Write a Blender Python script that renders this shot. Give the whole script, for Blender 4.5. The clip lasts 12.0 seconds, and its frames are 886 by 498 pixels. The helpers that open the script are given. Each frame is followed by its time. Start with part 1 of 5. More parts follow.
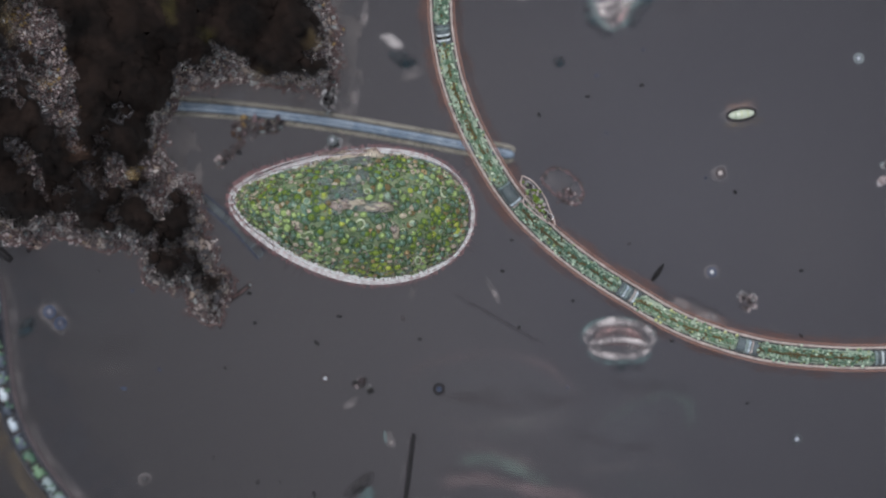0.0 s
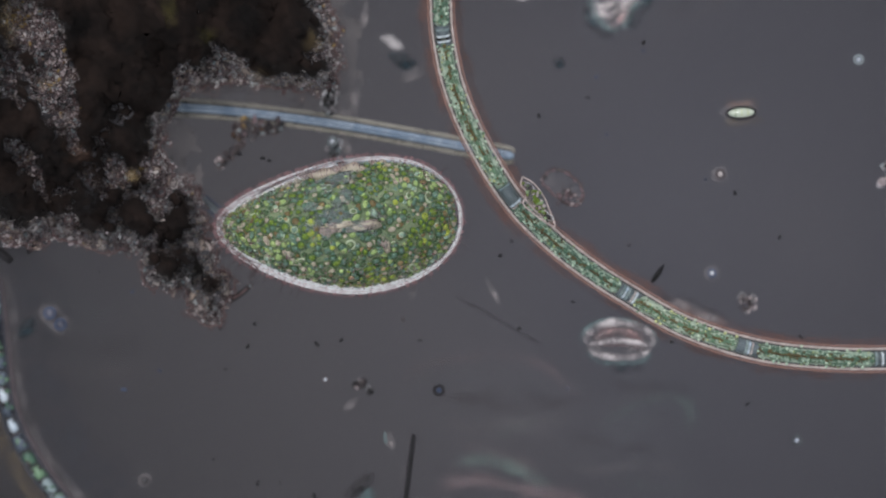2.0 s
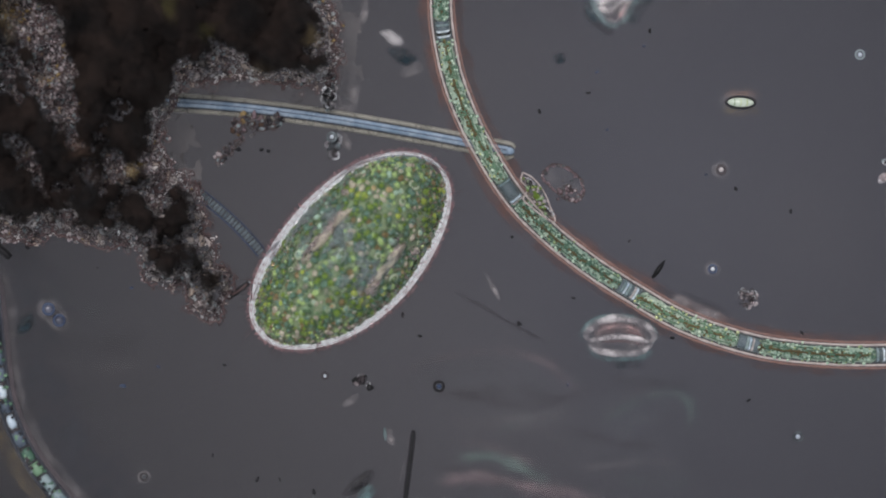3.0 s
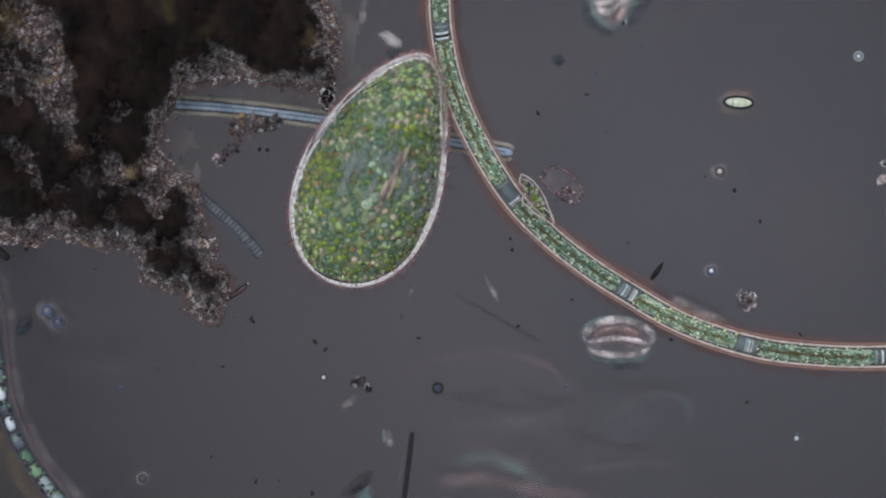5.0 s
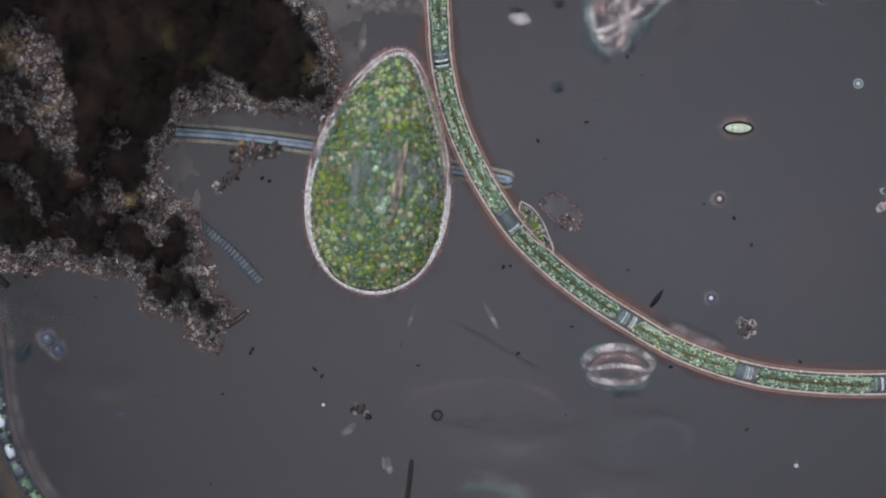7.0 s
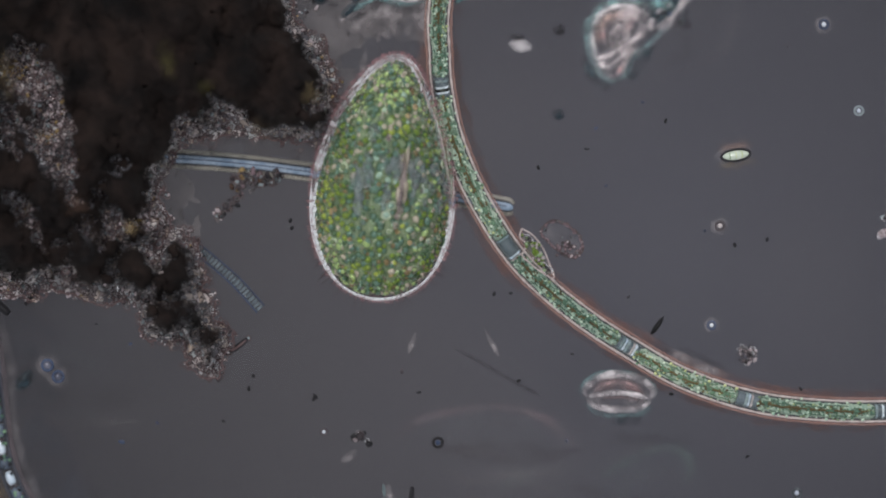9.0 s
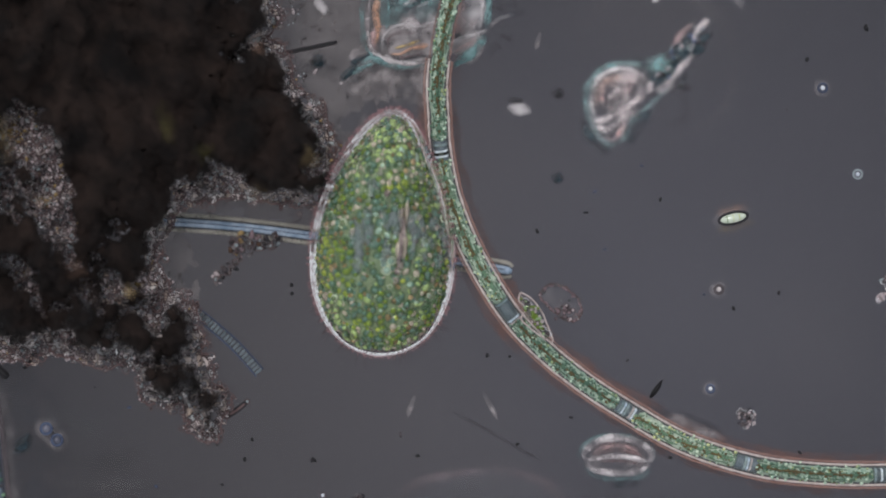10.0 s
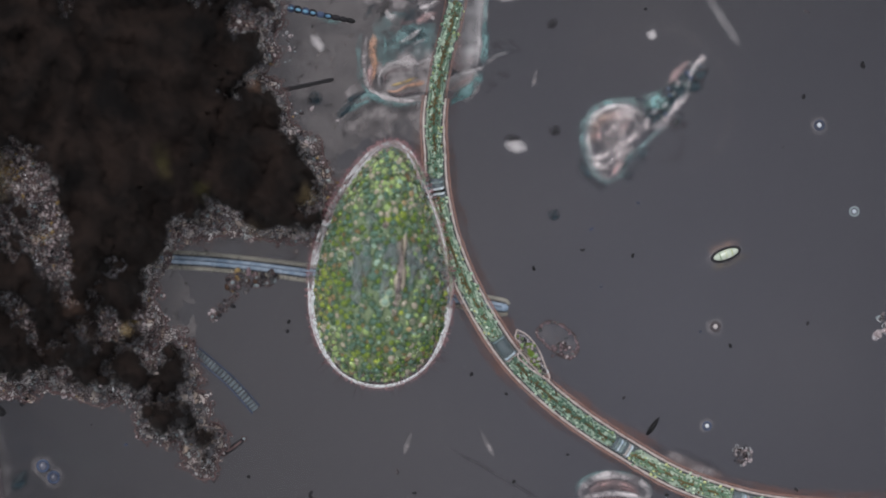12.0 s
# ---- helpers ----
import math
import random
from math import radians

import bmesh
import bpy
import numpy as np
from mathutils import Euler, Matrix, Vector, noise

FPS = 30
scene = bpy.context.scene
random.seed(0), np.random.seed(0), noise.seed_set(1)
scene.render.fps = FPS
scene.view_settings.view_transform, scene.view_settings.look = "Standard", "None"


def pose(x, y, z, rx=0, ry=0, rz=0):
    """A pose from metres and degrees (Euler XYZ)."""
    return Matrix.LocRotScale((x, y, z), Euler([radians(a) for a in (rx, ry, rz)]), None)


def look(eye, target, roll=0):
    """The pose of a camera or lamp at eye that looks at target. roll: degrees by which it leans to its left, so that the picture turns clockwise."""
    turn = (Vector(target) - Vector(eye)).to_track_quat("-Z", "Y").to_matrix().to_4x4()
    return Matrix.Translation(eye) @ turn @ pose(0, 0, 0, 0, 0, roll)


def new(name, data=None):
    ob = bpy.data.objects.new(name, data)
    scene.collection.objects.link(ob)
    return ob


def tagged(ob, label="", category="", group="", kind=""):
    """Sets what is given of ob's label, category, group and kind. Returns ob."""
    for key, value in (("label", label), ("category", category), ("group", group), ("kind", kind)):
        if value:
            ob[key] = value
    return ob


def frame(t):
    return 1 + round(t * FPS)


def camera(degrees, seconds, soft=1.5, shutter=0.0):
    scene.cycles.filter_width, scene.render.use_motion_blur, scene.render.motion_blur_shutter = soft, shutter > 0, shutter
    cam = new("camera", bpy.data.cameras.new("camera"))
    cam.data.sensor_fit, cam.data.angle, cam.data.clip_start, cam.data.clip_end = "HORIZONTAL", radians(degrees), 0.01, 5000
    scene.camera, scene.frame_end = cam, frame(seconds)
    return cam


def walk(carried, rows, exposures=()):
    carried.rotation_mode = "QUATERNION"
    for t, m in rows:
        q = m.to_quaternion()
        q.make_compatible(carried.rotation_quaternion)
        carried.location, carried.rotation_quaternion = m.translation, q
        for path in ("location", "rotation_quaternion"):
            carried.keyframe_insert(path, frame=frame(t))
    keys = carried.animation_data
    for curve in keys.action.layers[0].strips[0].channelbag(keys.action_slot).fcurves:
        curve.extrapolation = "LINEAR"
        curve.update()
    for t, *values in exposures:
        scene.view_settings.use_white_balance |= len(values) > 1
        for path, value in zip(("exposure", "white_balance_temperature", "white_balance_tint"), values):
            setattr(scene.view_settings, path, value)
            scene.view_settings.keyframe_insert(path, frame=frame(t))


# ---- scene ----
# A drop of pond water on a microscope slide, modelled 3600 times life size:
# 1 m here is about 0.28 mm on the slide. The eye looks straight down.
# Plan coordinates (x to the right, y away from the far edge) are in millimetres of the model.
VIEW = 2.5
HIGH = 0.784 / math.tan(radians(VIEW / 2))
cam = camera(VIEW, 12.0, soft=1.8)
cam.data.dof.use_dof = True
cam.data.dof.focus_distance = HIGH
cam.data.dof.aperture_fstop = 0.62

# seconds, stage travel across and along (mm), focus height (mm)
STAGE = [
    (0.0, 0, 0, 100), (0.5, 0, 1, 110), (1.0, 0, 3, 130), (1.5, 0, 3.5, 135), (2.0, 0, 2, 110), (2.3, 0, 1, 25),
    (2.5, 0, 0.5, 0), (3.0, 0, -5.5, 0), (3.2, 0, -5, 0), (4.8, 2, -2.5, 0), (5.0, 2.5, -2.5, 0), (5.5, 2.5, -2.5, 0),
    (6.0, 3, -2.3, 0), (6.2, 3, 0, 0), (6.5, 3, 9.5, 0), (7.0, 3, 46, 0), (7.5, 3, 74, 0), (7.7, 3, 89, 0), (8.1, 3, 96, 0),
    (9.0, 2, 94, 0), (9.3, 2, 106, 0), (9.5, 3, 139.5, 0), (9.8, 4, 186, 0), (10.0, 4, 206.5, 0), (10.3, 4, 280.5, 0), (10.5, 4, 286.5, 0), (10.7, 6, 289, 0),
    (11.0, 9, 287.5, 0), (11.5, 9, 273, 0), (12.0, 10, 272.5, 0)]
walk(cam, [(t, pose(x / 1000, y / 1000, HIGH + f / 1000)) for t, x, y, f in STAGE])

# ---- light ----
world = bpy.data.worlds.new("room")
scene.world = world
world.use_nodes = True
world.node_tree.nodes["Background"].inputs["Color"].default_value = (0.94, 0.965, 1.03, 1)
world.node_tree.nodes["Background"].inputs["Strength"].default_value = 0.62
# unseen lamp added above; a slide like this is lit from below
sun = new("added_top_light", bpy.data.lights.new("added_top_light", "SUN"))
sun.data.energy, sun.data.angle, sun.data.color = 1.75, radians(16), (1.0, 0.96, 0.97)
sun.matrix_world = look((-0.25, 0.35, 1), (0, 0, 0))

FLOOR = -0.125     # top face of the slide


# ---- materials ----
def material(name, dark, pale, size=0.02, rough=0.5, alpha=1.0, bump=0.3, coat=0.0, spread=0.25, fine=None, lo=0.36, hi=0.64):
    """Two-tone mottled surface: noise at a coarse and a fine scale, a little different from piece to piece."""
    m = bpy.data.materials.new(name)
    m.use_nodes = True
    nt = m.node_tree
    b = nt.nodes["Principled BSDF"]
    co = nt.nodes.new("ShaderNodeTexCoord")
    info = nt.nodes.new("ShaderNodeObjectInfo")
    n1 = nt.nodes.new("ShaderNodeTexNoise")
    n1.inputs["Scale"].default_value = 1 / size
    n1.inputs["Detail"].default_value = 3
    n2 = nt.nodes.new("ShaderNodeTexNoise")
    n2.inputs["Scale"].default_value = 1 / (fine or size / 5)
    n2.inputs["Detail"].default_value = 4
    nt.links.new(co.outputs["Object"], n1.inputs["Vector"])
    nt.links.new(co.outputs["Object"], n2.inputs["Vector"])
    mix = nt.nodes.new("ShaderNodeMath")
    mix.operation = "MULTIPLY_ADD"
    mix.inputs[1].default_value = 0.5
    half = nt.nodes.new("ShaderNodeMath")
    half.operation = "MULTIPLY_ADD"
    half.inputs[1].default_value = 0.5
    nt.links.new(n2.outputs["Fac"], half.inputs[0])
    each = nt.nodes.new("ShaderNodeMath")
    each.operation = "MULTIPLY_ADD"
    each.inputs[1].default_value = spread
    each.inputs[2].default_value = -spread / 2
    nt.links.new(info.outputs["Random"], each.inputs[0])
    nt.links.new(each.outputs[0], half.inputs[2])
    nt.links.new(n1.outputs["Fac"], mix.inputs[0])
    nt.links.new(half.outputs[0], mix.inputs[2])
    ramp = nt.nodes.new("ShaderNodeValToRGB")
    ramp.color_ramp.elements[0].position, ramp.color_ramp.elements[0].color = lo, (*dark, 1)
    ramp.color_ramp.elements[1].position, ramp.color_ramp.elements[1].color = hi, (*pale, 1)
    nt.links.new(mix.outputs[0], ramp.inputs["Fac"])
    nt.links.new(ramp.outputs["Color"], b.inputs["Base Color"])
    b.inputs["Roughness"].default_value = rough
    b.inputs["Alpha"].default_value = alpha
    b.inputs["Coat Weight"].default_value = coat
    b.inputs["Coat Roughness"].default_value = 0.12
    b.inputs["Specular IOR Level"].default_value = 0.3
    if bump:
        bp = nt.nodes.new("ShaderNodeBump")
        bp.inputs["Strength"].default_value = bump
        bp.inputs["Distance"].default_value = 0.004
        nt.links.new(n2.outputs["Fac"], bp.inputs["Height"])
        nt.links.new(bp.outputs["Normal"], b.inputs["Normal"])
    return m


def lit_field():
    """The frosted lens of the condenser under the slide; its glow is uneven, fading outwards."""
    m = bpy.data.materials.new("lit_field")
    m.use_nodes = True
    nt = m.node_tree
    b = nt.nodes["Principled BSDF"]
    b.inputs["Base Color"].default_value = (0.01, 0.01, 0.011, 1)
    b.inputs["Roughness"].default_value = 0.9
    b.inputs["Specular IOR Level"].default_value = 0.0
    co = nt.nodes.new("ShaderNodeTexCoord")
    n = nt.nodes.new("ShaderNodeTexNoise")
    n.inputs["Scale"].default_value = 1.6
    n.inputs["Detail"].default_value = 3.5
    nt.links.new(co.outputs["Object"], n.inputs["Vector"])
    ramp = nt.nodes.new("ShaderNodeValToRGB")
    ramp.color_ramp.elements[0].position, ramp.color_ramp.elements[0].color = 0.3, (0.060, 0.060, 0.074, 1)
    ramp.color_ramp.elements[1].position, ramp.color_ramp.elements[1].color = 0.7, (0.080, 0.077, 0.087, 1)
    # light falloff put into the emission: weaker away from right of centre
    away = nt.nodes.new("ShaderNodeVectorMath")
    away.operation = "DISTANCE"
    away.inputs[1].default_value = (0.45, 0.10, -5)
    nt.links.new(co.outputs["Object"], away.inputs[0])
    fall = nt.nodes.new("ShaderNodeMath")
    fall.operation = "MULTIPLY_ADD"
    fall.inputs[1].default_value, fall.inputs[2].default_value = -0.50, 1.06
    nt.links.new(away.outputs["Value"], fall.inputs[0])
    split = nt.nodes.new("ShaderNodeSeparateXYZ")
    nt.links.new(co.outputs["Object"], split.inputs[0])
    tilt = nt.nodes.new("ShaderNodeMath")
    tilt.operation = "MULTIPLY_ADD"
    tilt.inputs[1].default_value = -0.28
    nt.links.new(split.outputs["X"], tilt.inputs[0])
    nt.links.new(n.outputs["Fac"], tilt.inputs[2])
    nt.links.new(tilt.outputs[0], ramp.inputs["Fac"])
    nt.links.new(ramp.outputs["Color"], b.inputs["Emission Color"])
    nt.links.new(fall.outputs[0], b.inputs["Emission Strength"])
    return m


def slide_glass():
    m = bpy.data.materials.new("slide_glass")
    m.use_nodes = True
    b = m.node_tree.nodes["Principled BSDF"]
    b.inputs["Base Color"].default_value = (1, 1, 1, 1)
    b.inputs["Transmission Weight"].default_value = 1
    b.inputs["Roughness"].default_value = 0
    b.inputs["IOR"].default_value = 1.15     # glass under water: a weak step
    return m


def clear_skin():
    m = bpy.data.materials.new("clear_skin")
    m.use_nodes = True
    b = m.node_tree.nodes["Principled BSDF"]
    b.inputs["Base Color"].default_value = (0.97, 1.0, 0.985, 1)
    b.inputs["Transmission Weight"].default_value = 1
    b.inputs["Roughness"].default_value = 0.11
    b.inputs["Specular Tint"].default_value = (0.80, 1.0, 0.90, 1)
    b.inputs["IOR"].default_value = 0.934     # thinner than the water round it: its rim turns the light back
    return m


def glassy(name, tint, ior, rough=0.05, size=0.012, bump=0.6):
    """Clear living matter, thinner or denser than the water, with a wrinkled face."""
    m = bpy.data.materials.new(name)
    m.use_nodes = True
    nt = m.node_tree
    b = nt.nodes["Principled BSDF"]
    b.inputs["Base Color"].default_value = (*tint, 1)
    b.inputs["Transmission Weight"].default_value = 1
    b.inputs["Roughness"].default_value = rough
    b.inputs["IOR"].default_value = ior
    co = nt.nodes.new("ShaderNodeTexCoord")
    n = nt.nodes.new("ShaderNodeTexNoise")
    n.inputs["Scale"].default_value = 1 / size
    n.inputs["Detail"].default_value = 2
    nt.links.new(co.outputs["Object"], n.inputs["Vector"])
    bp = nt.nodes.new("ShaderNodeBump")
    bp.inputs["Strength"].default_value = bump
    bp.inputs["Distance"].default_value = 0.006
    nt.links.new(n.outputs["Fac"], bp.inputs["Height"])
    nt.links.new(bp.outputs["Normal"], b.inputs["Normal"])
    return m


def film(name, dark, pale, alpha, size=0.03, fine=0.006, gloss=0.5, even=0.0):
    """A thin translucent film: its thickness ('fade' on the mesh) and two scales of noise set how much it hides."""
    m = bpy.data.materials.new(name)
    m.use_nodes = True
    nt = m.node_tree
    b = nt.nodes["Principled BSDF"]
    co = nt.nodes.new("ShaderNodeTexCoord")
    noises = []
    for k, detail in ((size, 2), (fine, 3)):
        n = nt.nodes.new("ShaderNodeTexNoise")
        n.inputs["Scale"].default_value = 1 / k
        n.inputs["Detail"].default_value = detail
        nt.links.new(co.outputs["Object"], n.inputs["Vector"])
        noises.append(n)
    ramp = nt.nodes.new("ShaderNodeValToRGB")
    ramp.color_ramp.elements[0].position, ramp.color_ramp.elements[0].color = 0.35, (*dark, 1)
    ramp.color_ramp.elements[1].position, ramp.color_ramp.elements[1].color = 0.65, (*pale, 1)
    mix = nt.nodes.new("ShaderNodeMath")
    mix.operation = "MULTIPLY_ADD"
    mix.inputs[1].default_value = 0.22
    less = nt.nodes.new("ShaderNodeMath")
    less.operation = "MULTIPLY"
    less.inputs[1].default_value = 0.78
    nt.links.new(noises[0].outputs["Fac"], less.inputs[0])
    nt.links.new(noises[1].outputs["Fac"], mix.inputs[0])
    nt.links.new(less.outputs[0], mix.inputs[2])
    nt.links.new(mix.outputs[0], ramp.inputs["Fac"])
    nt.links.new(ramp.outputs["Color"], b.inputs["Base Color"])
    fade = nt.nodes.new("ShaderNodeAttribute")
    fade.attribute_name = "fade"
    grain = nt.nodes.new("ShaderNodeMath")
    grain.operation = "MULTIPLY_ADD"
    grain.inputs[1].default_value, grain.inputs[2].default_value = 1.15 * alpha * (1 - even), (0.3 + 0.55 * even) * alpha
    thick = nt.nodes.new("ShaderNodeMapRange")
    thick.inputs["From Min"].default_value, thick.inputs["From Max"].default_value = 0.36, 0.62
    nt.links.new(mix.outputs[0], thick.inputs["Value"])
    nt.links.new(thick.outputs[0], grain.inputs[0])
    hide = nt.nodes.new("ShaderNodeMath")
    hide.operation = "MULTIPLY"
    hide.use_clamp = True
    nt.links.new(fade.outputs["Fac"], hide.inputs[0])
    nt.links.new(grain.outputs[0], hide.inputs[1])
    nt.links.new(hide.outputs[0], b.inputs["Alpha"])
    b.inputs["Roughness"].default_value = gloss
    b.inputs["Specular IOR Level"].default_value = 0.2
    return m


def wrinkled(name, seam, tones, size, alpha):
    """Small rounded bodies pressed together: dark seams round pale, differently tinted middles."""
    m = bpy.data.materials.new(name)
    m.use_nodes = True
    nt = m.node_tree
    b = nt.nodes["Principled BSDF"]
    co = nt.nodes.new("ShaderNodeTexCoord")
    warp = nt.nodes.new("ShaderNodeTexNoise")
    warp.inputs["Scale"].default_value = 1 / size
    warp.inputs["Detail"].default_value = 3
    nt.links.new(co.outputs["Object"], warp.inputs["Vector"])
    bend = nt.nodes.new("ShaderNodeVectorMath")
    bend.operation = "MULTIPLY_ADD"
    bend.inputs[1].default_value = (size * 2.2,) * 3
    nt.links.new(warp.outputs["Color"], bend.inputs[0])
    nt.links.new(co.outputs["Object"], bend.inputs[2])
    cells = []
    for feature in ("DISTANCE_TO_EDGE", "F1"):
        v = nt.nodes.new("ShaderNodeTexVoronoi")
        v.feature = feature
        v.inputs["Scale"].default_value = 1 / size
        nt.links.new(bend.outputs[0], v.inputs["Vector"])
        cells.append(v)
    pick = nt.nodes.new("ShaderNodeSeparateColor")
    nt.links.new(cells[1].outputs["Color"], pick.inputs[0])
    tone = nt.nodes.new("ShaderNodeValToRGB")
    tone.color_ramp.interpolation = "LINEAR"
    while len(tone.color_ramp.elements) < len(tones):
        tone.color_ramp.elements.new(0.5)
    for i, c in enumerate(tones):
        tone.color_ramp.elements[i].position = i / (len(tones) - 1)
        tone.color_ramp.elements[i].color = (*c, 1)
    nt.links.new(pick.outputs[0], tone.inputs["Fac"])
    edge = nt.nodes.new("ShaderNodeMapRange")
    edge.inputs["From Min"].default_value, edge.inputs["From Max"].default_value = 0.03, 0.17
    nt.links.new(cells[0].outputs["Distance"], edge.inputs["Value"])
    mix = nt.nodes.new("ShaderNodeMix")
    mix.data_type = "RGBA"
    mix.inputs["A"].default_value = (*seam, 1)
    nt.links.new(edge.outputs[0], mix.inputs["Factor"])
    nt.links.new(tone.outputs["Color"], mix.inputs["B"])
    nt.links.new(mix.outputs["Result"], b.inputs["Base Color"])
    b.inputs["Alpha"].default_value = alpha
    b.inputs["Roughness"].default_value = 0.5
    b.inputs["Specular IOR Level"].default_value = 0.25
    bp = nt.nodes.new("ShaderNodeBump")
    bp.inputs["Strength"].default_value, bp.inputs["Distance"].default_value = 0.6, 0.004
    nt.links.new(edge.outputs[0], bp.inputs["Height"])
    nt.links.new(bp.outputs["Normal"], b.inputs["Normal"])
    return m


FIELD, GLASS, SKIN = lit_field(), slide_glass(), clear_skin()
GRIT = material("pale_grit", (0.07, 0.056, 0.060), (0.46, 0.40, 0.41), 0.012, 0.7, alpha=0.8, spread=0.9, fine=0.004)
GRIT_BLUE = material("blue_grit", (0.06, 0.07, 0.078), (0.27, 0.32, 0.34), 0.012, 0.7, alpha=0.75, spread=0.9, fine=0.004)
GRIT_WARM = material("ochre_grit", (0.06, 0.032, 0.02), (0.28, 0.20, 0.09), 0.012, 0.7, spread=0.8, fine=0.004)
GRIT_DARK = material("dark_grit", (0.012, 0.011, 0.014), (0.06, 0.05, 0.055), 0.012, 0.6, spread=0.6, fine=0.004)
ALGA = material("green_alga", (0.060, 0.12, 0.045), (0.22, 0.31, 0.115), 0.5, 0.45, coat=0.2, spread=0.9, bump=0.1, fine=0.3)
ALGA_TEAL = material("teal_alga", (0.07, 0.13, 0.10), (0.215, 0.31, 0.25), 0.5, 0.45, coat=0.2, spread=0.9, bump=0.1, fine=0.3)
ALGA_YELLOW = material("yellow_alga", (0.09, 0.145, 0.014), (0.27, 0.32, 0.05), 0.5, 0.45, coat=0.2, spread=0.9, bump=0.1, fine=0.3)
CLEAR = glassy("clear_grain", (0.44, 0.42, 0.435), 0.84, 0.14, 0.01, 0.5)
CLEAR_DENSE = glassy("dense_grain", (0.66, 0.62, 0.64), 1.32, 0.1, 0.01, 0.5)
ALGA_LIGHT = material("alga_light_edge", (0.14, 0.20, 0.125), (0.34, 0.39, 0.29), 0.5, 0.4, spread=0.8, bump=0.0, fine=0.3)
ALGA_EDGE = material("alga_edge", (0.040, 0.080, 0.036), (0.10, 0.142, 0.070), 0.5, 0.5, spread=0.6, bump=0.0, fine=0.3)
ALGA_TAN = material("tan_alga", (0.12, 0.085, 0.035), (0.33, 0.24, 0.13), 0.5, 0.45, coat=0.2, spread=0.9, bump=0.1, fine=0.3)
ALGA_GREY = material("empty_alga", (0.11, 0.12, 0.09), (0.30, 0.265, 0.215), 0.5, 0.45, coat=0.2, spread=0.9, bump=0.1, fine=0.3)
MAUVE = material("mauve_fold", (0.12, 0.09, 0.10), (0.24, 0.17, 0.19), 0.02, 0.5, alpha=0.9, bump=0.3)
CREAM = material("cream_fold", (0.34, 0.30, 0.305), (0.70, 0.64, 0.63), 0.02, 0.45, alpha=0.78, bump=0.3)
GRIT_RIM = material("grit_rim", (0.030, 0.017, 0.018), (0.10, 0.062, 0.062), 0.02, 0.6, spread=0.6, bump=0.0)
FRINGE = wrinkled("thin_detritus", (0.085, 0.060, 0.062), ((0.26, 0.22, 0.217), (0.54, 0.49, 0.485), (0.42, 0.47, 0.475), (0.74, 0.68, 0.675), (0.50, 0.40, 0.32), (0.95, 0.91, 0.90)), 0.0155, 0.76)
PLASM = material("endoplasm", (0.042, 0.09, 0.055), (0.155, 0.195, 0.115), 0.022, 0.6, alpha=0.94, bump=0.4, fine=0.006)
CILIA_LONG = material("long_cilia", (0.03, 0.02, 0.022), (0.09, 0.06, 0.065), 0.03, 0.6, alpha=0.4, bump=0.0)
CILIA = material("cilia", (0.22, 0.10, 0.11), (0.42, 0.235, 0.25), 0.03, 0.6, alpha=0.42, bump=0.0)
GULLET = material("gullet", (0.19, 0.165, 0.16), (0.42, 0.34, 0.325), 0.02, 0.5, alpha=0.55, bump=0.5, coat=0.2, spread=0)
NUCLEUS = material("macronucleus", (0.10, 0.155, 0.155), (0.30, 0.345, 0.345), 0.012, 0.5, alpha=0.3, bump=0.4, fine=0.004, spread=0)
WALL = material("cell_wall", (0.34, 0.27, 0.255), (0.72, 0.63, 0.60), 0.012, 0.4, alpha=0.68, bump=0.1, coat=0.3)
SHEATH = material("pink_sheath", (0.17, 0.085, 0.065), (0.36, 0.21, 0.175), 0.03, 0.6, alpha=0.36, bump=0.0)
CHLORO = material("chloroplast", (0.27, 0.43, 0.33), (0.66, 0.76, 0.60), 0.010, 0.5, bump=0.5, fine=0.004, coat=0.3)
CHLORO_PALE = material("chloroplast_grain", (0.19, 0.28, 0.14), (0.60, 0.64, 0.31), 0.01, 0.4, bump=0.2, coat=0.6, spread=0.6)
CHLORO_DARK = material("dark_chloroplast", (0.06, 0.13, 0.09), (0.15, 0.26, 0.16), 0.01, 0.5, bump=0.2, coat=0.3, spread=0.6)
CHLORO_BROWN = material("brown_body", (0.055, 0.042, 0.018), (0.15, 0.115, 0.045), 0.01, 0.5, bump=0.2, coat=0.3)
SAP = material("cell_sap", (0.045, 0.06, 0.085), (0.14, 0.175, 0.22), 0.012, 0.4, bump=0.2)
SAP_PALE = material("pale_sap", (0.12, 0.17, 0.19), (0.26, 0.33, 0.34), 0.012, 0.4, bump=0.2)
SEPTUM = material("septum", (0.35, 0.45, 0.55), (0.70, 0.76, 0.80), 0.01, 0.3, bump=0.0, coat=0.5)
SAP_FILM = material("film", (0.15, 0.20, 0.17), (0.27, 0.31, 0.26), 0.03, 0.4, alpha=0.22, bump=0.0)
NEEDLE = material("blue_needle", (0.20, 0.28, 0.38), (0.46, 0.54, 0.64), 0.03, 0.6, bump=0.1)
EDGE = material("needle_edge", (0.014, 0.018, 0.026), (0.05, 0.055, 0.07), 0.03, 0.6, bump=0.0)
HALO_EDGE = material("halo_edge", (0.26, 0.25, 0.21), (0.46, 0.44, 0.38), 0.03, 0.5, alpha=0.5, bump=0.0)
BLUE_FAINT = material("faint_blue", (0.11, 0.15, 0.175), (0.23, 0.29, 0.32), 0.01, 0.5, alpha=0.5, bump=0.2)
SILICA = material("silica", (0.48, 0.55, 0.45), (0.80, 0.82, 0.72), 0.02, 0.2, bump=0.1, coat=0.8)
